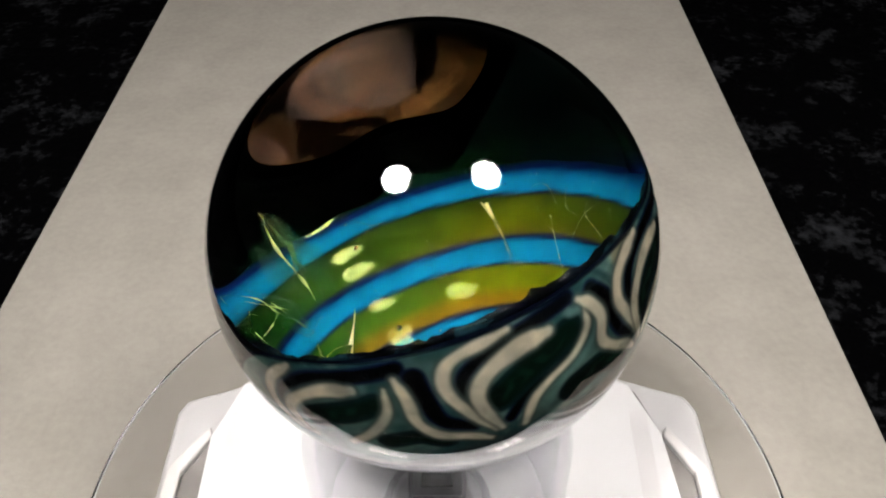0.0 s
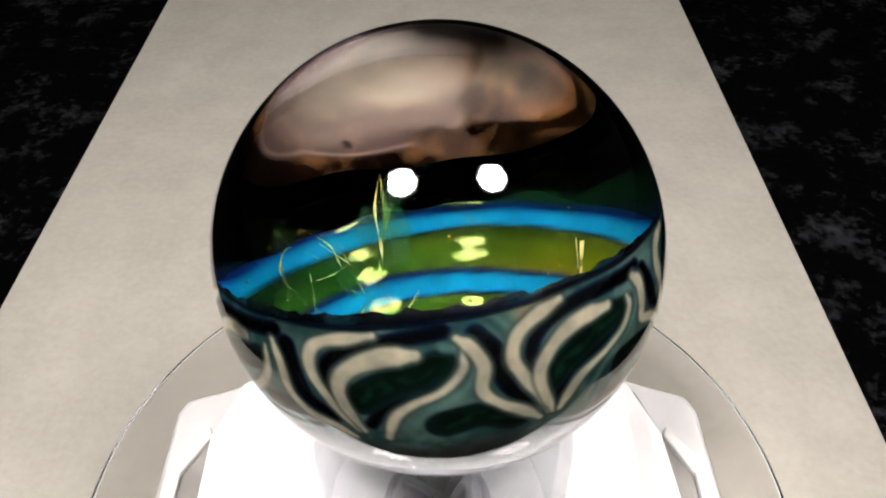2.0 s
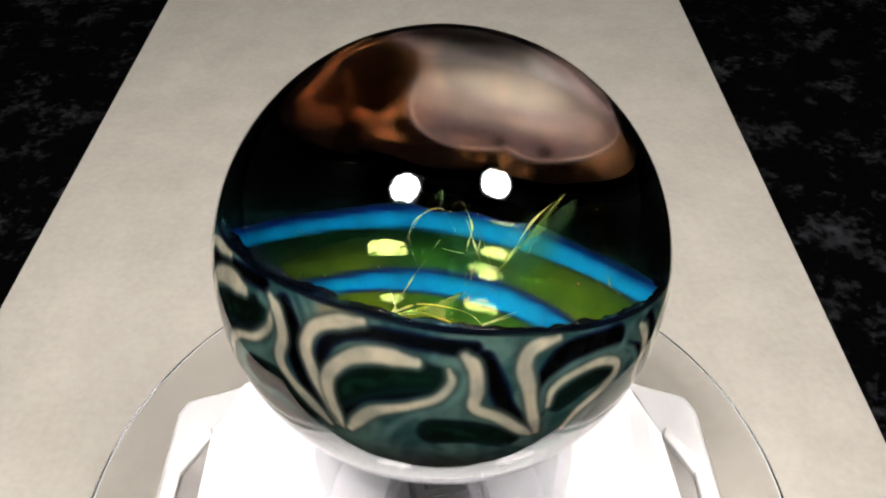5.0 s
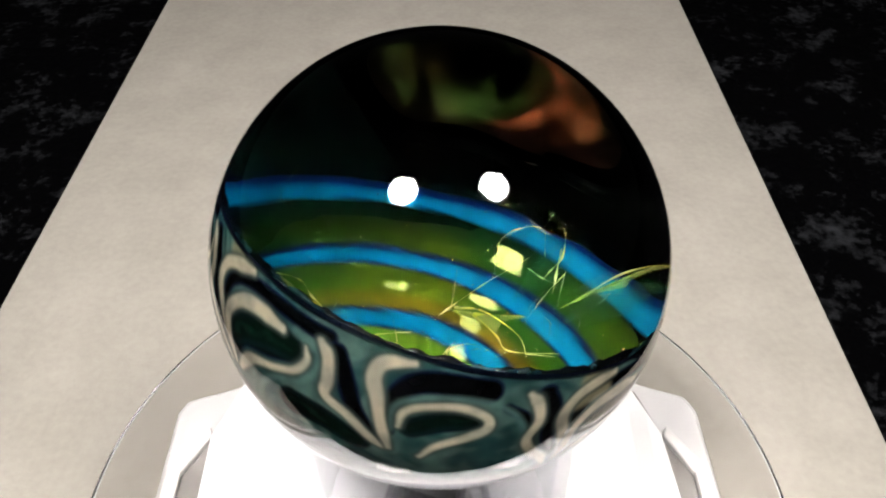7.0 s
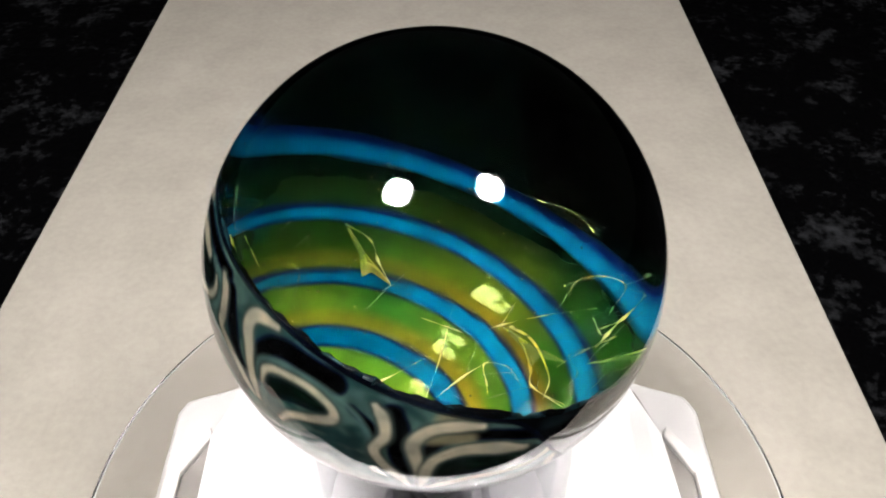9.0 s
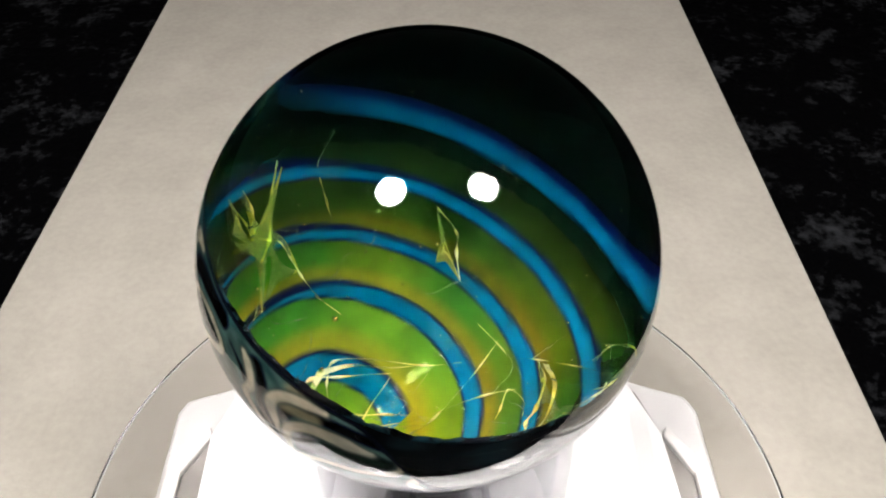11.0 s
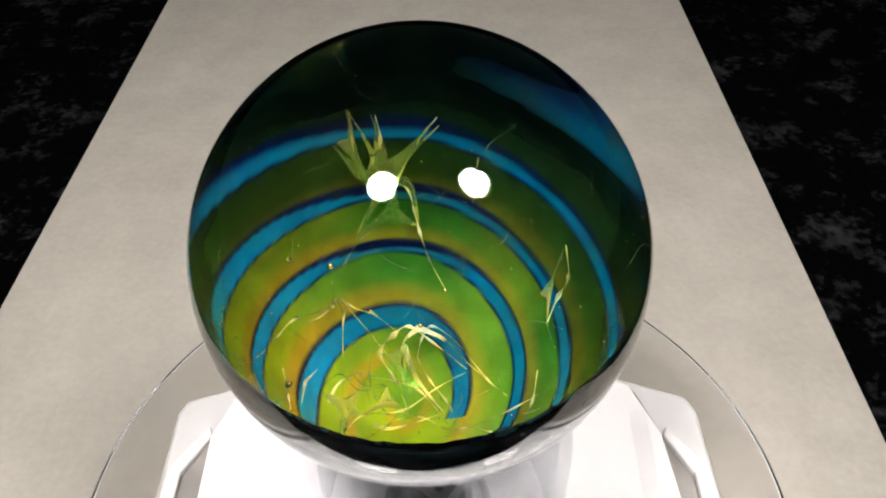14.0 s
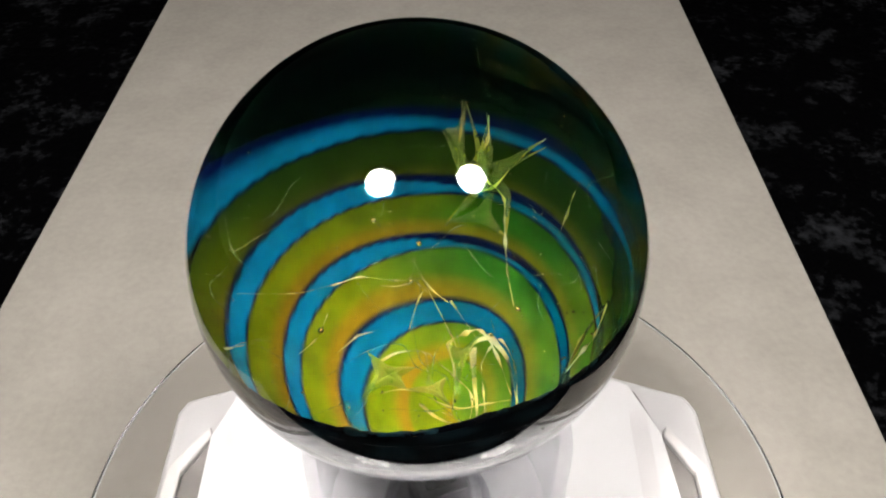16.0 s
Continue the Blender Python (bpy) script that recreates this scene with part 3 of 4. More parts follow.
def build_rim(marble):
    bm = bmesh.new()
    steps, sides = 240, 10
    rings = []
    for i in range(steps):
        az = 360 * i / steps
        q = Vector((math.cos(radians(az)) * 3, math.sin(radians(az)) * 3, 7))
        thick = 0.021 * (1 + 0.8 * noise.noise(q * 4) + 0.5 * noise.noise(q * 11))
        ring = []
        for k in range(sides):
            b = 2 * math.pi * k / sides
            edge = float(rim_height(az))
            rho = 0.975 * math.sqrt(1 - edge * edge) - 0.007 + thick * 0.6 * math.cos(b)
            h = edge - 0.005 + 0.012 * noise.noise(q * 5) + thick * 1.2 * math.sin(b)
            ring.append(bm.verts.new(in_marble(az, np.float64(rho), h)))
        rings.append(ring)
    for i in range(steps):
        for k in range(sides):
            bm.faces.new((rings[i][k], rings[i][(k + 1) % sides], rings[(i + 1) % steps][(k + 1) % sides], rings[(i + 1) % steps][k]))
    bmesh.ops.recalc_face_normals(bm, faces=bm.faces[:])
    part("rim", bm, NAVY, marble, "lumpy navy glass seam round the window")


# threads of fume: width, then turn, distance and height along each
STAR_THREADS = (
    (0.01, (-55, 0.544, -0.241), (-49, 0.487, -0.31), (-43, 0.421, -0.388), (-34, 0.392, -0.421), (-24, 0.334, -0.487)),
    (0.009, (-43, 0.421, -0.388), (-48, 0.404, -0.407), (-51, 0.367, -0.45), (-55, 0.324, -0.499), (-63, 0.273, -0.555), (-79, 0.229, -0.601)),
    (0.008, (-29, 0.562, -0.2), (-29, 0.503, -0.271), (-29, 0.439, -0.347), (-34, 0.386, -0.408)),
    (0.01, (-37, 0.541, -0.226), (-38, 0.498, -0.276), (-36, 0.446, -0.339), (-42, 0.415, -0.375)),
    (0.005, (-24, 0.514, -0.277), (-27, 0.458, -0.344), (-31, 0.405, -0.406)),
)
ARCH_THREADS = (
    (0.013, (161, 0.075, -0.779), (-35, 0.036, -0.795), (-19, 0.097, -0.767), (-42, 0.127, -0.746), (-59, 0.146, -0.729), (-90, 0.138, -0.736), (-134, 0.179, -0.7)),
    (0.007, (65, 0.52, -0.31), (55, 0.406, -0.445), (41, 0.339, -0.522), (28, 0.305, -0.56), (12, 0.255, -0.614), (2, 0.248, -0.622), (-4, 0.284, -0.583)),
    (0.006, (2, 0.248, -0.622), (-1, 0.232, -0.638), (-6, 0.206, -0.664)),
    (0.006, (78, 0.377, -0.489), (70, 0.343, -0.527), (63, 0.329, -0.543), (54, 0.325, -0.548)),
    (0.005, (84, 0.313, -0.571), (60, 0.217, -0.673), (37, 0.153, -0.733), (45, 0.098, -0.776), (6, 0.033, -0.806)),
)
FLOOR_THREADS = (
    (0.006, (95, 0.241, -0.649), (81, 0.116, -0.763), (159, 0.045, -0.802), (-140, 0.102, -0.773), (-135, 0.177, -0.712)),
    (0.004, (115, 0.351, -0.528), (99, 0.24, -0.649), (88, 0.211, -0.679), (33, 0.144, -0.742)),
    (0.005, (103, 0.18, -0.709), (118, 0.085, -0.784), (159, 0.045, -0.802), (174, 0.086, -0.783), (-163, 0.108, -0.769)),
    (0.004, (15, 0.171, -0.718), (34, 0.097, -0.776), (6, 0.033, -0.806), (159, 0.045, -0.802)),
    (0.007, (54, 0.602, -0.202), (54, 0.548, -0.266), (47, 0.519, -0.302), (38, 0.493, -0.332)),
)
CENTRE_THREADS = (
    (0.005, (47, 0.583, -0.224), (54, 0.548, -0.266), (57, 0.501, -0.323)),
    (0.005, (63, 0.599, -0.225), (62, 0.565, -0.267), (58, 0.551, -0.284)),
    (0.006, (-175, 0.402, -0.45), (-179, 0.437, -0.408), (173, 0.513, -0.318), (166, 0.59, -0.226)),
    (0.01, (-179, 0.437, -0.408), (172, 0.449, -0.394), (160, 0.44, -0.405), (152, 0.432, -0.414), (137, 0.493, -0.343)),
    (0.007, (179, 0.418, -0.39), (-179, 0.454, -0.348), (-177, 0.492, -0.303)),
)
SIDE_THREADS = (
    (0.006, (161, 0.354, -0.515), (166, 0.361, -0.507), (174, 0.376, -0.49), (166, 0.41, -0.451), (154, 0.417, -0.442)),
    (0.005, (161, 0.338, -0.533), (158, 0.37, -0.497), (153, 0.435, -0.421), (145, 0.476, -0.372)),
    (0.008, (-70, 0.502, -0.321), (-72, 0.457, -0.375), (-74, 0.416, -0.423)),
    (0.01, (-111, 0.478, -0.35), (-121, 0.454, -0.379), (-125, 0.421, -0.417), (-133, 0.382, -0.462)),
    (0.006, (171, 0.544, -0.262), (175, 0.574, -0.225), (173, 0.612, -0.181), (167, 0.635, -0.152), (162, 0.595, -0.2)),
)
CURL_THREADS = (
    (0.005, (167, 0.635, -0.152), (167, 0.664, -0.116), (168, 0.664, -0.117)),
    (0.006, (165, 0.579, -0.249), (160, 0.577, -0.252), (155, 0.583, -0.244)),
    (0.009, (139, 0.695, -0.059), (143, 0.637, -0.13), (145, 0.564, -0.218), (147, 0.529, -0.26)),
    (0.006, (160, 0.623, -0.166), (156, 0.577, -0.222), (153, 0.549, -0.256)),
    (0.008, (155, 0.594, -0.211), (155, 0.537, -0.28), (154, 0.477, -0.351)),
)
LEAF_THREADS = (
    (0.009, (87, 0.57, -0.23), (83, 0.521, -0.289), (80, 0.477, -0.341), (79, 0.455, -0.367)),
    (0.005, (74, 0.551, -0.243), (71, 0.58, -0.208), (67, 0.581, -0.207), (63, 0.548, -0.247)),
    (0.004, (156, 0.561, -0.251), (142, 0.613, -0.189), (136, 0.698, -0.086)),
    (0.006, (165, 0.633, -0.144), (162, 0.646, -0.129), (158, 0.606, -0.177), (158, 0.574, -0.216), (158, 0.547, -0.248)),
    (0.004, (158, 0.638, -0.138), (153, 0.572, -0.218), (148, 0.527, -0.272)),
)
FAN_THREADS = (
    (0.005, (144, 0.64, -0.146), (141, 0.598, -0.197), (143, 0.533, -0.275)),
    (0.004, (167, 0.671, -0.107), (173, 0.604, -0.189), (177, 0.555, -0.248)),
    (0.008, (-83, 0.092, -0.769), (-77, 0.13, -0.743), (-81, 0.165, -0.713), (-110, 0.178, -0.701), (-148, 0.232, -0.648), (-162, 0.299, -0.576)),
    (0.007, (-83, 0.092, -0.769), (-127, 0.088, -0.772), (-161, 0.136, -0.738), (177, 0.21, -0.67)),
    (0.007, (21, 0.082, -0.775), (50, 0.095, -0.768)),
)
NEST_THREADS = (
    (0.006, (21, 0.082, -0.775), (64, 0.056, -0.788), (36, 0.032, -0.796)),
    (0.006, (21, 0.082, -0.775), (-51, 0.025, -0.798), (-143, 0.063, -0.785), (173, 0.199, -0.681)),
    (0.006, (-2, 0.289, -0.597), (-20, 0.13, -0.752), (-56, 0.061, -0.796)),
    (0.006, (136, 0.064, -0.795), (175, 0.096, -0.777), (174, 0.178, -0.711), (177, 0.223, -0.667), (-175, 0.275, -0.612), (-168, 0.332, -0.549), (-159, 0.422, -0.446)),
    (0.006, (180, 0.218, -0.672), (177, 0.329, -0.553), (174, 0.394, -0.479)),
)
NET_THREADS = (
    (0.006, (-151, 0.361, -0.507), (-166, 0.378, -0.487), (-178, 0.398, -0.464)),
    (0.007, (-4, 0.269, -0.609), (-8, 0.221, -0.659), (-22, 0.183, -0.697)),
    (0.006, (-8, 0.221, -0.659), (1, 0.206, -0.674), (22, 0.159, -0.718)),
    (0.004, (-141, 0.084, -0.785), (-137, 0.099, -0.775), (-155, 0.119, -0.761), (-166, 0.14, -0.745)),
    (0.004, (-28, 0.125, -0.747), (-62, 0.072, -0.781), (-97, 0.13, -0.743)),
)
FLOSS_THREADS = (
    (0.004, (169, 0.143, -0.732), (-169, 0.13, -0.743), (-167, 0.156, -0.72), (178, 0.19, -0.689)),
    (0.005, (-16, 0.117, -0.762), (15, 0.081, -0.786), (99, 0.05, -0.801), (161, 0.067, -0.793)),
)
WISPS = STAR_THREADS + ARCH_THREADS + FLOOR_THREADS + CENTRE_THREADS + SIDE_THREADS + CURL_THREADS
WISPS += LEAF_THREADS + FAN_THREADS + NEST_THREADS + NET_THREADS + FLOSS_THREADS
BUBBLES = ((0.011, 125, 0.588, -0.239), (0.012, 9, 0.383, -0.471), (0.012, -78, 0.239, -0.631), (0.006, -102, 0.365, -0.502), (0.013, 64, 0.328, -0.534), (0.011, 3, 0.243, -0.637), (0.013, -8, 0.315, -0.569), (0.014, 128, 0.422, -0.437), (0.005, 177, 0.568, -0.252), (0.01, -70, 0.155, -0.722), (0.007, -35, 0.366, -0.501), (0.006, -117, 0.424, -0.434), (0.005, 1, 0.389, -0.474), (0.006, 86, 0.18, -0.719))
FILMS = (
    ((-55, 0.544, -0.241), (-43, 0.421, -0.388), (-36, 0.452, -0.352)),
    ((-30, 0.565, -0.207), (-34, 0.389, -0.415), (-24, 0.512, -0.27)),
    ((-37, 0.543, -0.232), (-41, 0.426, -0.371), (-32, 0.44, -0.355)),
    ((-43, 0.421, -0.388), (-54, 0.335, -0.487), (-24, 0.334, -0.487)),
    ((161, 0.075, -0.779), (-19, 0.097, -0.767), (-59, 0.146, -0.729)),
    ((96, 0.244, -0.636), (84, 0.116, -0.753), (47, 0.095, -0.767), (61, 0.216, -0.665)),
    ((84, 0.116, -0.753), (8, 0.028, -0.797), (161, 0.053, -0.789)),
    ((-179, 0.437, -0.408), (160, 0.44, -0.405), (155, 0.502, -0.332)),
    ((-111, 0.478, -0.35), (-133, 0.382, -0.462), (-120, 0.385, -0.459)),
    ((139, 0.695, -0.059), (147, 0.529, -0.26), (139, 0.628, -0.141)),
)


def strand(bm, points, width):
    """A drawn-out thread of fume: flattened in its middle, fine at both ends."""
    ctrl = [Vector(in_marble(np.float64(a), np.float64(r), h)) for a, r, h in points]
    ext = [2 * ctrl[0] - ctrl[1]] + ctrl + [2 * ctrl[-1] - ctrl[-2]]
    line = []
    for i in range(len(ctrl) - 1):
        p0, p1, p2, p3 = ext[i:i + 4]
        for k in range(7):
            t = k / 7
            line.append(0.5 * (2 * p1 + (p2 - p0) * t + (2 * p0 - 5 * p1 + 4 * p2 - p3) * t * t + (3 * p1 - p0 - 3 * p2 + p3) * t ** 3))
    line.append(ctrl[-1])
    rings = []
    for i, q in enumerate(line):
        d = (line[min(i + 1, len(line) - 1)] - line[max(i - 1, 0)]).normalized()
        side = d.cross(AXIS).normalized()
        up = side.cross(d)
        s = i / (len(line) - 1)
        knot = 0.30 + 0.9 * abs(math.cos(math.pi * s * (len(ctrl) - 1))) ** 5
        w = width * 0.56 * R * (0.12 + 0.82 * math.sin(math.pi * min(1, max(0, s))) ** 0.7) * knot * (1 + 0.4 * noise.noise(q * 700))
        rings.append([bm.verts.new(q + side * (w * math.cos(b)) + up * (0.35 * w * math.sin(b))) for b in (k * math.pi / 3 for k in range(6))])
    for a, b in zip(rings, rings[1:]):
        for k in range(6):
            bm.faces.new((a[k], a[(k + 1) % 6], b[(k + 1) % 6], b[k]))
    bm.faces.new(rings[0][::-1])
    bm.faces.new(rings[-1])


# drawn-out blades of fumed glass: widths along the blade, then turn, distance and height of its middle line
STAR_BLADES = (
    (0.050, (-37, 0.415, -0.392), (-35, 0.482, -0.315), (-30, 0.560, -0.222)),
    (0.045, (-37, 0.420, -0.388), (-39, 0.481, -0.317), (-36, 0.548, -0.236)),
    (0.060, (-38, 0.405, -0.402), (-46, 0.463, -0.338), (-56, 0.530, -0.258)),
    (0.050, (-39, 0.432, -0.381), (-48, 0.415, -0.395), (-52, 0.368, -0.449), (-55, 0.318, -0.507)),
    (0.055, (-38, 0.425, -0.387), (-33, 0.378, -0.438), (-23, 0.326, -0.498)),
    (0.060, (-37, 0.410, -0.397), (-28, 0.463, -0.339), (-23, 0.512, -0.280)),
)
ARCH_BLADES = (
    (0.030, (-70, 0.152, -0.725), (-57, 0.117, -0.752), (-53, 0.075, -0.780)),
    (0.030, (-68, 0.150, -0.727), (-99, 0.160, -0.717), (-130, 0.185, -0.695), (-149, 0.237, -0.644)),
    (0.034, (-56, 0.106, -0.762), (-106, 0.061, -0.787), (-164, 0.111, -0.757), (173, 0.237, -0.643)),
    (0.030, (179, 0.454, -0.400), (169, 0.471, -0.379), (154, 0.470, -0.381), (146, 0.451, -0.402)),
    (0.022, (147, 0.454, -0.399), (137, 0.493, -0.353)),
    (0.022, (86, 0.578, -0.242), (82, 0.514, -0.318), (79, 0.471, -0.368)),
)
WEB_BLADES = (
    (0.016, (63, 0.190, -0.709), (43, 0.151, -0.745), (18, 0.106, -0.781), (-1, 0.058, -0.807), (-81, 0.047, -0.813)),
    (0.016, (18, 0.106, -0.781), (49, 0.068, -0.803), (95, 0.090, -0.791)),
    (0.018, (97, 0.093, -0.789), (135, 0.077, -0.799), (-169, 0.135, -0.758), (-153, 0.239, -0.660)),
    (0.018, (-4, 0.251, -0.648), (11, 0.252, -0.647), (25, 0.288, -0.608)),
    (0.018, (-4, 0.251, -0.648), (-14, 0.206, -0.694)),
    (0.016, (53, 0.250, -0.650), (71, 0.294, -0.601)),
    (0.016, (53, 0.250, -0.650), (43, 0.215, -0.675)),
    (0.014, (-23, 0.195, -0.705), (-53, 0.133, -0.760)),
)
SMOKE_BLADES = (
    (0.09, (160, 0.616, -0.136), (158, 0.552, -0.212), (161, 0.476, -0.303)),
    (0.10, (139, 0.635, -0.112), (140, 0.571, -0.190), (141, 0.505, -0.269)),
    (0.09, (137, 0.713, -0.076), (139, 0.641, -0.165), (139, 0.555, -0.268)),
    (0.07, (144, 0.680, -0.120), (146, 0.610, -0.200), (144, 0.535, -0.293)),
)


def blade(bm, points, width, soft_ends):
    """A thin curved ribbon, broad where it starts and drawn out to a point, with hollow sides."""
    ctrl = [Vector(in_marble(np.float64(a), np.float64(r), h)) for a, r, h in points]
    ext = [2 * ctrl[0] - ctrl[1]] + ctrl + [2 * ctrl[-1] - ctrl[-2]]
    line = []
    for i in range(len(ctrl) - 1):
        p0, p1, p2, p3 = ext[i:i + 4]
        for k in range(8):
            t = k / 8
            line.append(0.5 * (2 * p1 + (p2 - p0) * t + (2 * p0 - 5 * p1 + 4 * p2 - p3) * t * t + (3 * p1 - p0 - 3 * p2 + p3) * t ** 3))
    line.append(ctrl[-1])
    rows = []
    for i, q in enumerate(line):
        d = (line[min(i + 1, len(line) - 1)] - line[max(i - 1, 0)]).normalized()
        side = d.cross(AXIS).normalized()
        s = i / (len(line) - 1)
        shape = math.sin(math.pi * s) if soft_ends else (1 - s) ** 1.6
        w = 0.5 * width * R * (0.06 + 0.94 * shape) * (1 + 0.35 * noise.noise(q * 500))
        rows.append([bm.verts.new(q + side * w * e + AXIS * (0.12 * w * (e * e - 1))) for e in (-1, -0.5, 0, 0.5, 1)])
    for a, b in zip(rows, rows[1:]):
        for k in range(4):
            bm.faces.new((a[k], a[k + 1], b[k + 1], b[k]))


def build_blades(marble):
    for group, mat, label in ((STAR_BLADES, FILM, "yellow-green blade of fumed glass"), (ARCH_BLADES, FUME, "golden blade of fumed glass"),
                              (WEB_BLADES, FUME, "golden blade of fumed glass"), (SMOKE_BLADES, SMOKE, "faint teal veil of fume")):
        for width, *points in group:
            bm = bmesh.new()
            blade(bm, points, width * (0.55 if mat is FUME else 1.0), mat is SMOKE)
            part("fume_blade", bm, mat, marble, label)


def build_wisps(marble):
    for width, *points in WISPS:
        bm = bmesh.new()
        strand(bm, points, width)
        bmesh.ops.recalc_face_normals(bm, faces=bm.faces[:])
        part("fume_wisp", bm, FUME if width > 0.0055 else FAINT, marble)
    threads = random.Random(7)
    for k in range(46):
        az, rho = threads.uniform(-180, 180), 0.60 * math.sqrt(threads.uniform(0.01, 1))
        turn, reach = threads.uniform(-40, 40), threads.uniform(-0.10, 0.10)
        points = []
        for i in range(4):
            r = max(0.03, rho + reach * i / 3 + threads.uniform(-0.02, 0.02))
            a = az + turn * i / 3 * 0.25 / max(r, 0.12) + threads.uniform(-3, 3)
            points.append((a, r, math.sqrt(0.04 + (1.25 * r) ** 2) - 1.05 + 0.03 + 0.05 * threads.random()))
        bm = bmesh.new()
        strand(bm, points, threads.uniform(0.0015, 0.0045))
        bmesh.ops.recalc_face_normals(bm, faces=bm.faces[:])
        part("fume_wisp", bm, FAINT, marble)
    bm = bmesh.new()
    for k in range(150):
        az, rho = threads.uniform(-180, 180), 0.66 * math.sqrt(threads.uniform(0.01, 1))
        h = math.sqrt(0.04 + (1.25 * rho) ** 2) - 1.05 + 0.02 + 0.25 * threads.random() ** 2
        if rho * rho + h * h < 0.85:
            bmesh.ops.create_icosphere(bm, subdivisions=1, radius=R * threads.uniform(0.0012, 0.0035),
                                       matrix=Matrix.Translation(in_marble(np.float64(az), np.float64(rho), h)))
    tagged(part("specks", bm, BEAD, marble, "tiny seed bubbles in the glass"), kind="stuff")
    for size, az, rho, h in BUBBLES:
        bm = bmesh.new()
        bmesh.ops.create_icosphere(bm, subdivisions=3, radius=size * 0.65 * R)
        for v in bm.verts:
            v.co *= 1 + 0.12 * noise.noise(v.co * 2500 + Vector((az, 0, 0)))
        bmesh.ops.translate(bm, verts=bm.verts, vec=Vector(in_marble(np.float64(az), np.float64(rho), h)))
        part("bubble", bm, BEAD, marble, "golden glass bubble")
    # thin green films between the threads of the star
    for corners in FILMS:
        bm = bmesh.new()
        ring = [Vector(in_marble(np.float64(a), np.float64(r), h)) for a, r, h in corners]
        mid = sum(ring, Vector()) / len(ring)
        rows = []
        for i, q in enumerate(ring):
            nxt = ring[(i + 1) % len(ring)]
            for k in range(8):
                e = q.lerp(nxt, k / 8)
                pull = 0.45 * math.sin(math.pi * k / 8)
                rows.append([bm.verts.new(e.lerp(mid, pull + (1 - pull) * j / 6) + AXIS * 0.012 * R * math.sin(math.pi * j / 6)) for j in range(6)])
        centre = bm.verts.new(mid)
        for a, b in zip(rows, rows[1:] + rows[:1]):
            for j in range(5):
                bm.faces.new((a[j], b[j], b[j + 1], a[j + 1]))
            bm.faces.new((a[5], b[5], centre))
        part("fume_film", bm, FILM, marble, "faint yellow-green film of fumed glass")


def build_band(marble):
    """The dark upper band of the shell, over the dip and up to the seam."""
    az, s = np.meshgrid(np.linspace(50, 252, 240), np.linspace(0, 1, 30), indexing="ij")
    base = edge_height(az)
    dip = (RIM - base) / 0.375
    low = (base - 0.02) * (1 - np.clip(dip, 0, 1)) + (0.075 + 0.010 * np.sin(az / 4.0)) * np.clip(dip, 0, 1)
    h = low + (np.maximum(rim_height(az), low + 0.01) - low) * s
    pts = in_marble(az, 0.984 * np.sqrt(1 - h * h), 0.984 * h)
    streak = smoothstep(-0.1, 0.5, noise_field(pts * np.array([1, 1, 3.0]), 5.0, 120.0))
    col = lerp((0.0012, 0.0022, 0.003), (0.006, 0.014, 0.017), streak)
    grid_mesh(pts, col, False, SHELL, "upper_band", marble, "black and navy glass band under the seam")


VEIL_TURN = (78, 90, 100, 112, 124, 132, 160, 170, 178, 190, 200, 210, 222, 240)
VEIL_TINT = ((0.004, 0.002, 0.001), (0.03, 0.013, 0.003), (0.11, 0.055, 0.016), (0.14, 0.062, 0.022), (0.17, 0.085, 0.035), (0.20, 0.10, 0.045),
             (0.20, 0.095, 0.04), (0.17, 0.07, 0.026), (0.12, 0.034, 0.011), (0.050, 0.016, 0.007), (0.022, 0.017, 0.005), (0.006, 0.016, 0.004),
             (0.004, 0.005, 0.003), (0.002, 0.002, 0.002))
# clear cells in the veil: turn and height of the middle, half sizes, tilt, how clear
VEIL_CELLS = ((104, -0.085, 6.0, 0.045, 0.0, 0.13), (113, -0.055, 7.0, 0.060, -0.001, 0.22), (125, -0.135, 4.5, 0.035, 0.004, 0.25),
              (162, -0.050, 9.5, 0.085, -0.0010, 0.55), (152, -0.050, 8.0, 0.088, 0.0, 0.66), (137, -0.035, 18.0, 0.100, 0.001, 0.80), (149, 0.030, 15.0, 0.080, 0.0, 0.80))


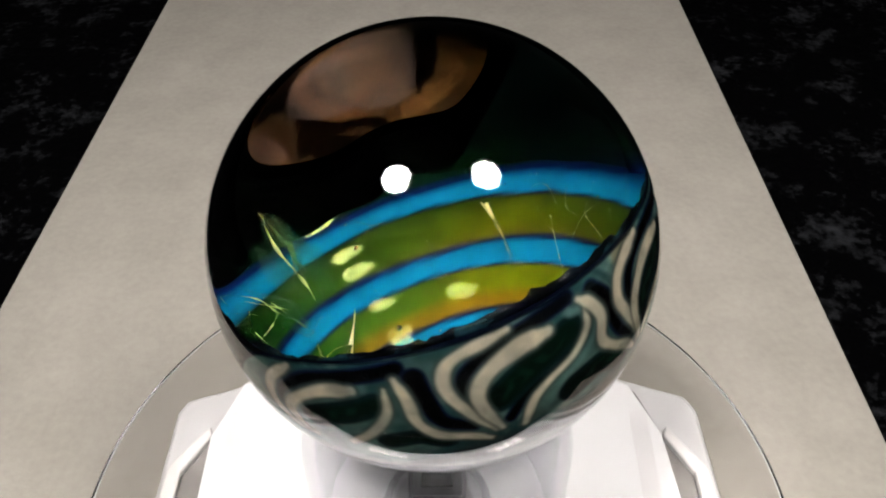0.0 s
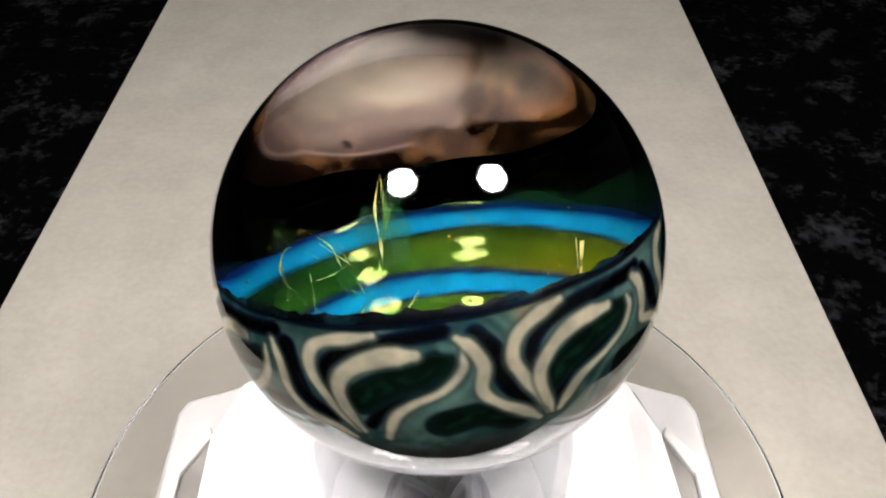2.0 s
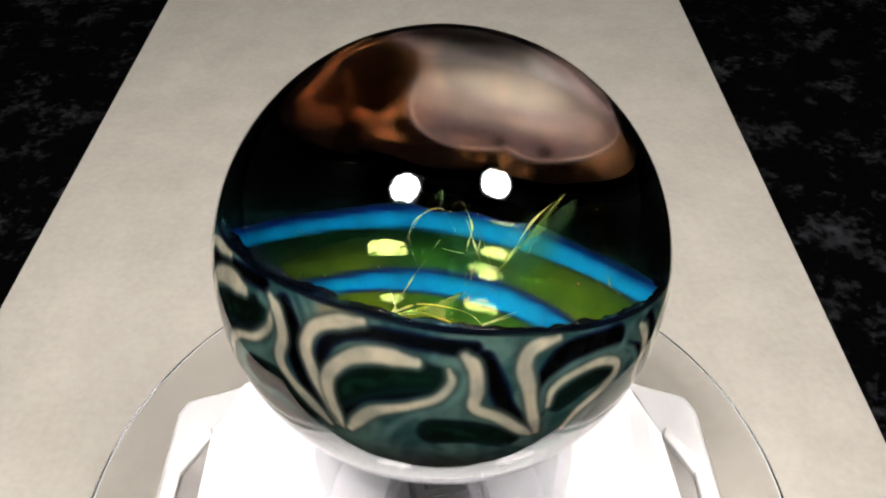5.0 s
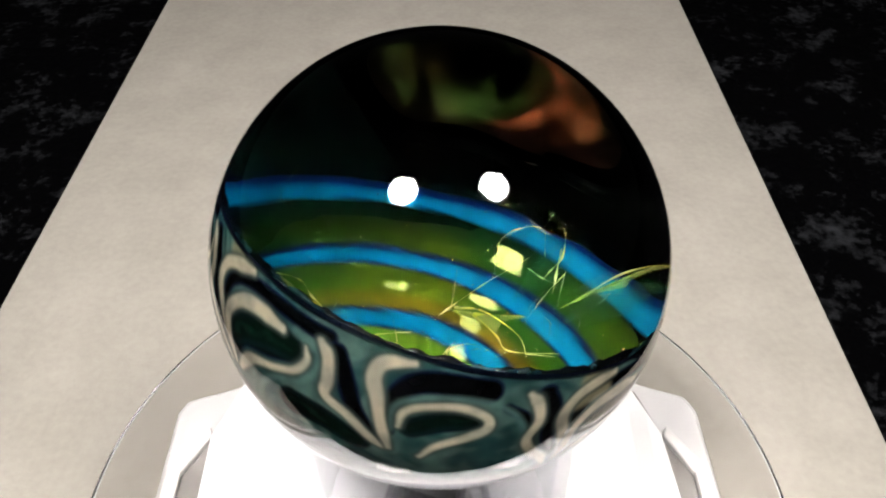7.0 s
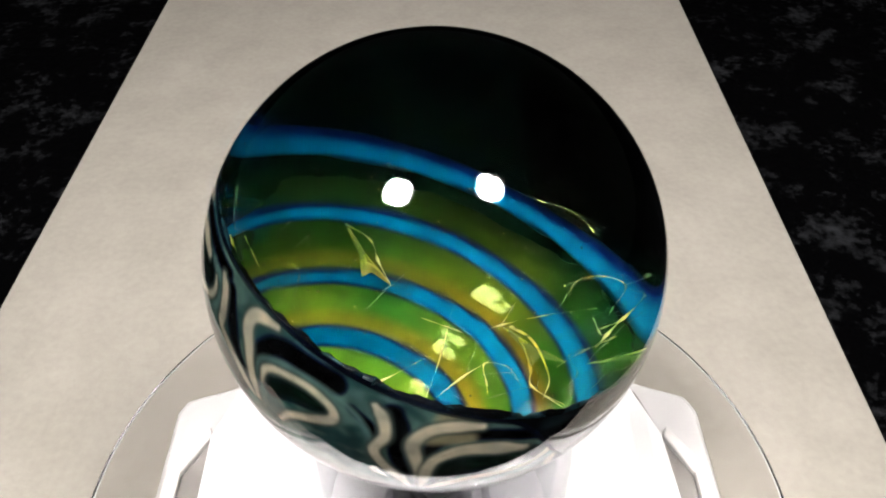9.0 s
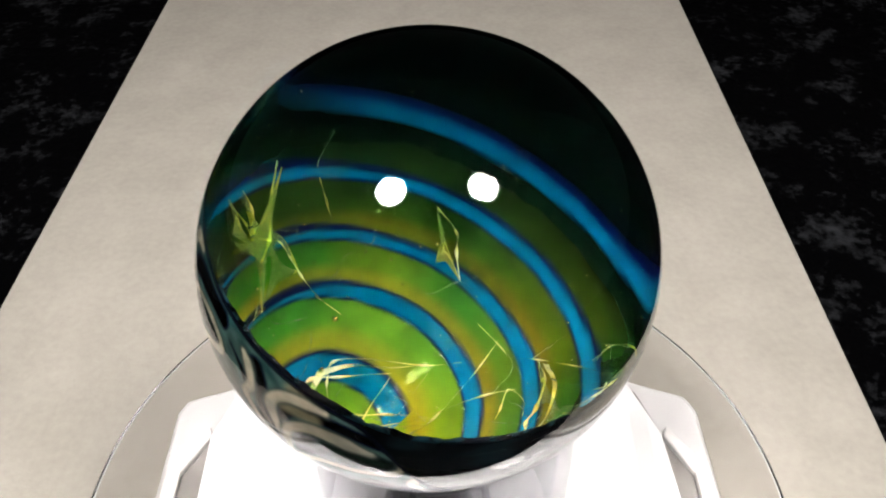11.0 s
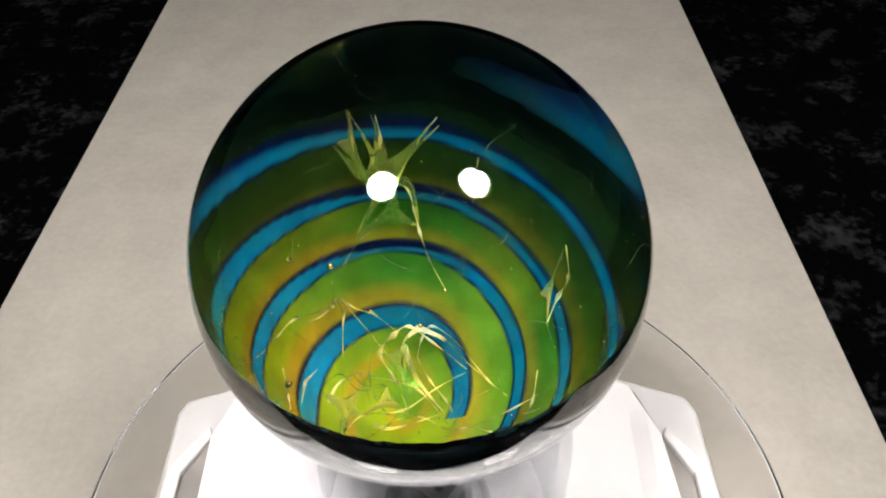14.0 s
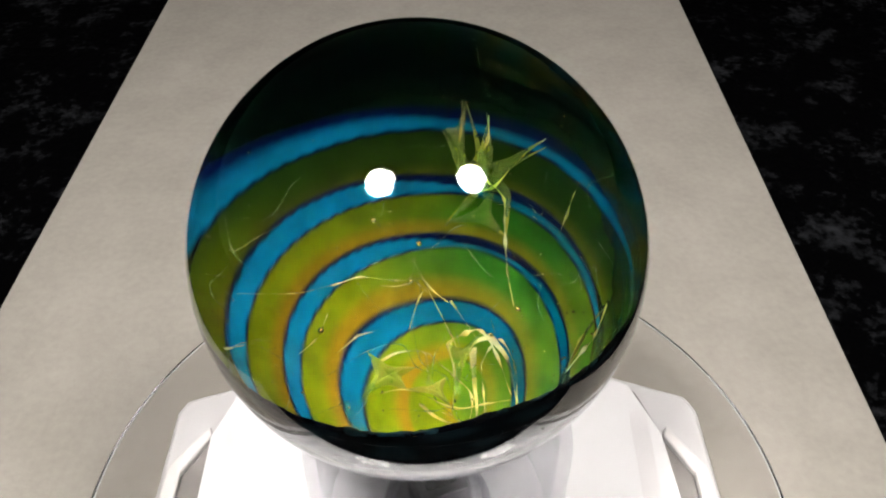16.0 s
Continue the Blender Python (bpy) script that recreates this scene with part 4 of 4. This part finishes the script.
def build_veil(marble):
    """Tinted glass in the dip: clear purple-edged cells in smoky amber, dark towards its sides."""
    az, s = np.meshgrid(np.linspace(78, 240, 420), np.linspace(0, 1, 110), indexing="ij")
    low = edge_height(az) - 0.01
    h = low + (0.10 - low) * s
    pts = in_marble(az, 0.972 * np.sqrt(1 - h * h), 0.972 * h)
    warp = noise_field(pts, 2.5, 90.0)
    fold = noise_field(pts * np.array([1, 1, 2.0]), 5.0, 95.0)
    drift = pts + 0.003 * np.stack([fold, warp, fold - warp], -1)
    smoke = noise_field(drift * np.array([1, 1, 1.6]), 9.0, 150.0) + 0.4 * noise_field(drift, 22.0, 155.0)
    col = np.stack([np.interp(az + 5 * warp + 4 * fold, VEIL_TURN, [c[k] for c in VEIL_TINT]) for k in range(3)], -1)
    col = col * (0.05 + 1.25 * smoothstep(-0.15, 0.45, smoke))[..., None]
    swirl = np.exp(-(smoke / 0.045) ** 2) * smoothstep(90, 100, az) * smoothstep(136, 124, az)
    col = lerp(col, (0.42, 0.27, 0.14), swirl * 0.25)
    # folded streaks of green and plum on the dim side
    dim = smoothstep(172, 184, az)
    col = lerp(col, (0.012, 0.030, 0.006), smoothstep(0.05, 0.3, fold) * dim * 0.5 * smoothstep(212, 200, az))
    pleat = noise_field(pts * np.array([1, 1, 0.35]), 17.0, 170.0)
    col = col * (1 - dim * (1 - 3.2 * smoothstep(-0.20, 0.45, pleat)))[..., None]
    col = lerp(col, (0.004, 0.003, 0.002), dim * smoothstep(-0.110, -0.175, h + 0.03 * fold))
    total, weight, near = np.zeros(az.shape), np.full(az.shape, 1e-9), np.full(az.shape, 9.0)
    for turn, height, wide, tall, tilt, clear in VEIL_CELLS:
        da = az - turn + 2.2 * fold + 1.5 * warp
        r = np.hypot(da / wide, (h - height - tilt * da + 0.010 * fold) / tall)
        total, weight, near = total + clear * np.exp(-9 * r), weight + np.exp(-9 * r), np.minimum(near, r)
    skin = smoothstep(1.14, 0.96, near) * total / weight
    inside = lerp((0.92, 0.82, 0.72), (0.56, 0.44, 0.41), smoothstep(-0.010, -0.060, h + 0.025 * fold + 0.012 * smoke + 0.0008 * (150 - az)))
    inside = lerp(inside, (0.48, 0.38, 0.36), smoothstep(0.6, 1.0, near) * 0.6)
    inside = lerp(inside, (0.25, 0.165, 0.17), smoothstep(-0.060, -0.105, h + 0.025 * fold + 0.0010 * (150 - az)))
    inside = lerp(inside, (0.62, 0.48, 0.42), np.exp(-((near - 0.99) / 0.035) ** 2) * 0.8)
    col = lerp(col, inside, skin)
    # small dark stones
    for turn, height, size in ((158.5, -0.108, 0.9), (152.0, -0.118, 1.1), (140.5, -0.105, 0.7)):
        r = np.hypot(az - turn + 2.0 * fold, (h - height + 0.012 * smoke) / 0.0165) / size
        col = lerp(col, (0.035, 0.018, 0.018), smoothstep(1.25, 0.55, r) * 0.85)
    col = lerp(col, (0.006, 0.003, 0.002), smoothstep(-0.130, -0.180, h + 0.045 * fold + 0.030 * smoke) * (1 - 0.45 * smoothstep(134, 122, az)))
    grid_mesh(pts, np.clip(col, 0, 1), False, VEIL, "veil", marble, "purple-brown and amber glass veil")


def build_marble():
    marble = tagged(new("glass_marble"), "polished glass marble with a striped vortex, on its clear stand", "marble")
    bm = bmesh.new()
    bmesh.ops.create_uvsphere(bm, u_segments=192, v_segments=96, radius=R)
    bmesh.ops.translate(bm, verts=bm.verts, vec=(0, 0, R))
    part("clear_body", bm, GLASS, marble, "clear glass body of the ball")
    build_bowl(marble)
    build_shell(marble)
    build_rim(marble)
    build_band(marble)
    build_veil(marble)
    build_wisps(marble)
    build_blades(marble)
    return marble


build_setting()
build_lamp((-0.28, -0.26, 0.925), 0.30, 1.13 * LAMP_POWER)
build_lamp((0.415, -0.19, 0.89), 0.30, 0.76 * LAMP_POWER)
build_turntable()
disc = build_disc()
stand = build_stand()
marble = build_marble()


def motions():
    times = [0.5 * k for k in range(33)]
    rows, still = [], []
    for t in times:
        c = marble_centre(t)
        rows.append((t, pose(c.x, c.y, c.z - R, 0, 0, -SPIN * t)))
        still.append((t, pose(0.02 * R, 0, 0, 0, 0, -SPIN * t)))
    walk(marble, rows)
    walk(stand, still)
    walk(disc, still)


motions()
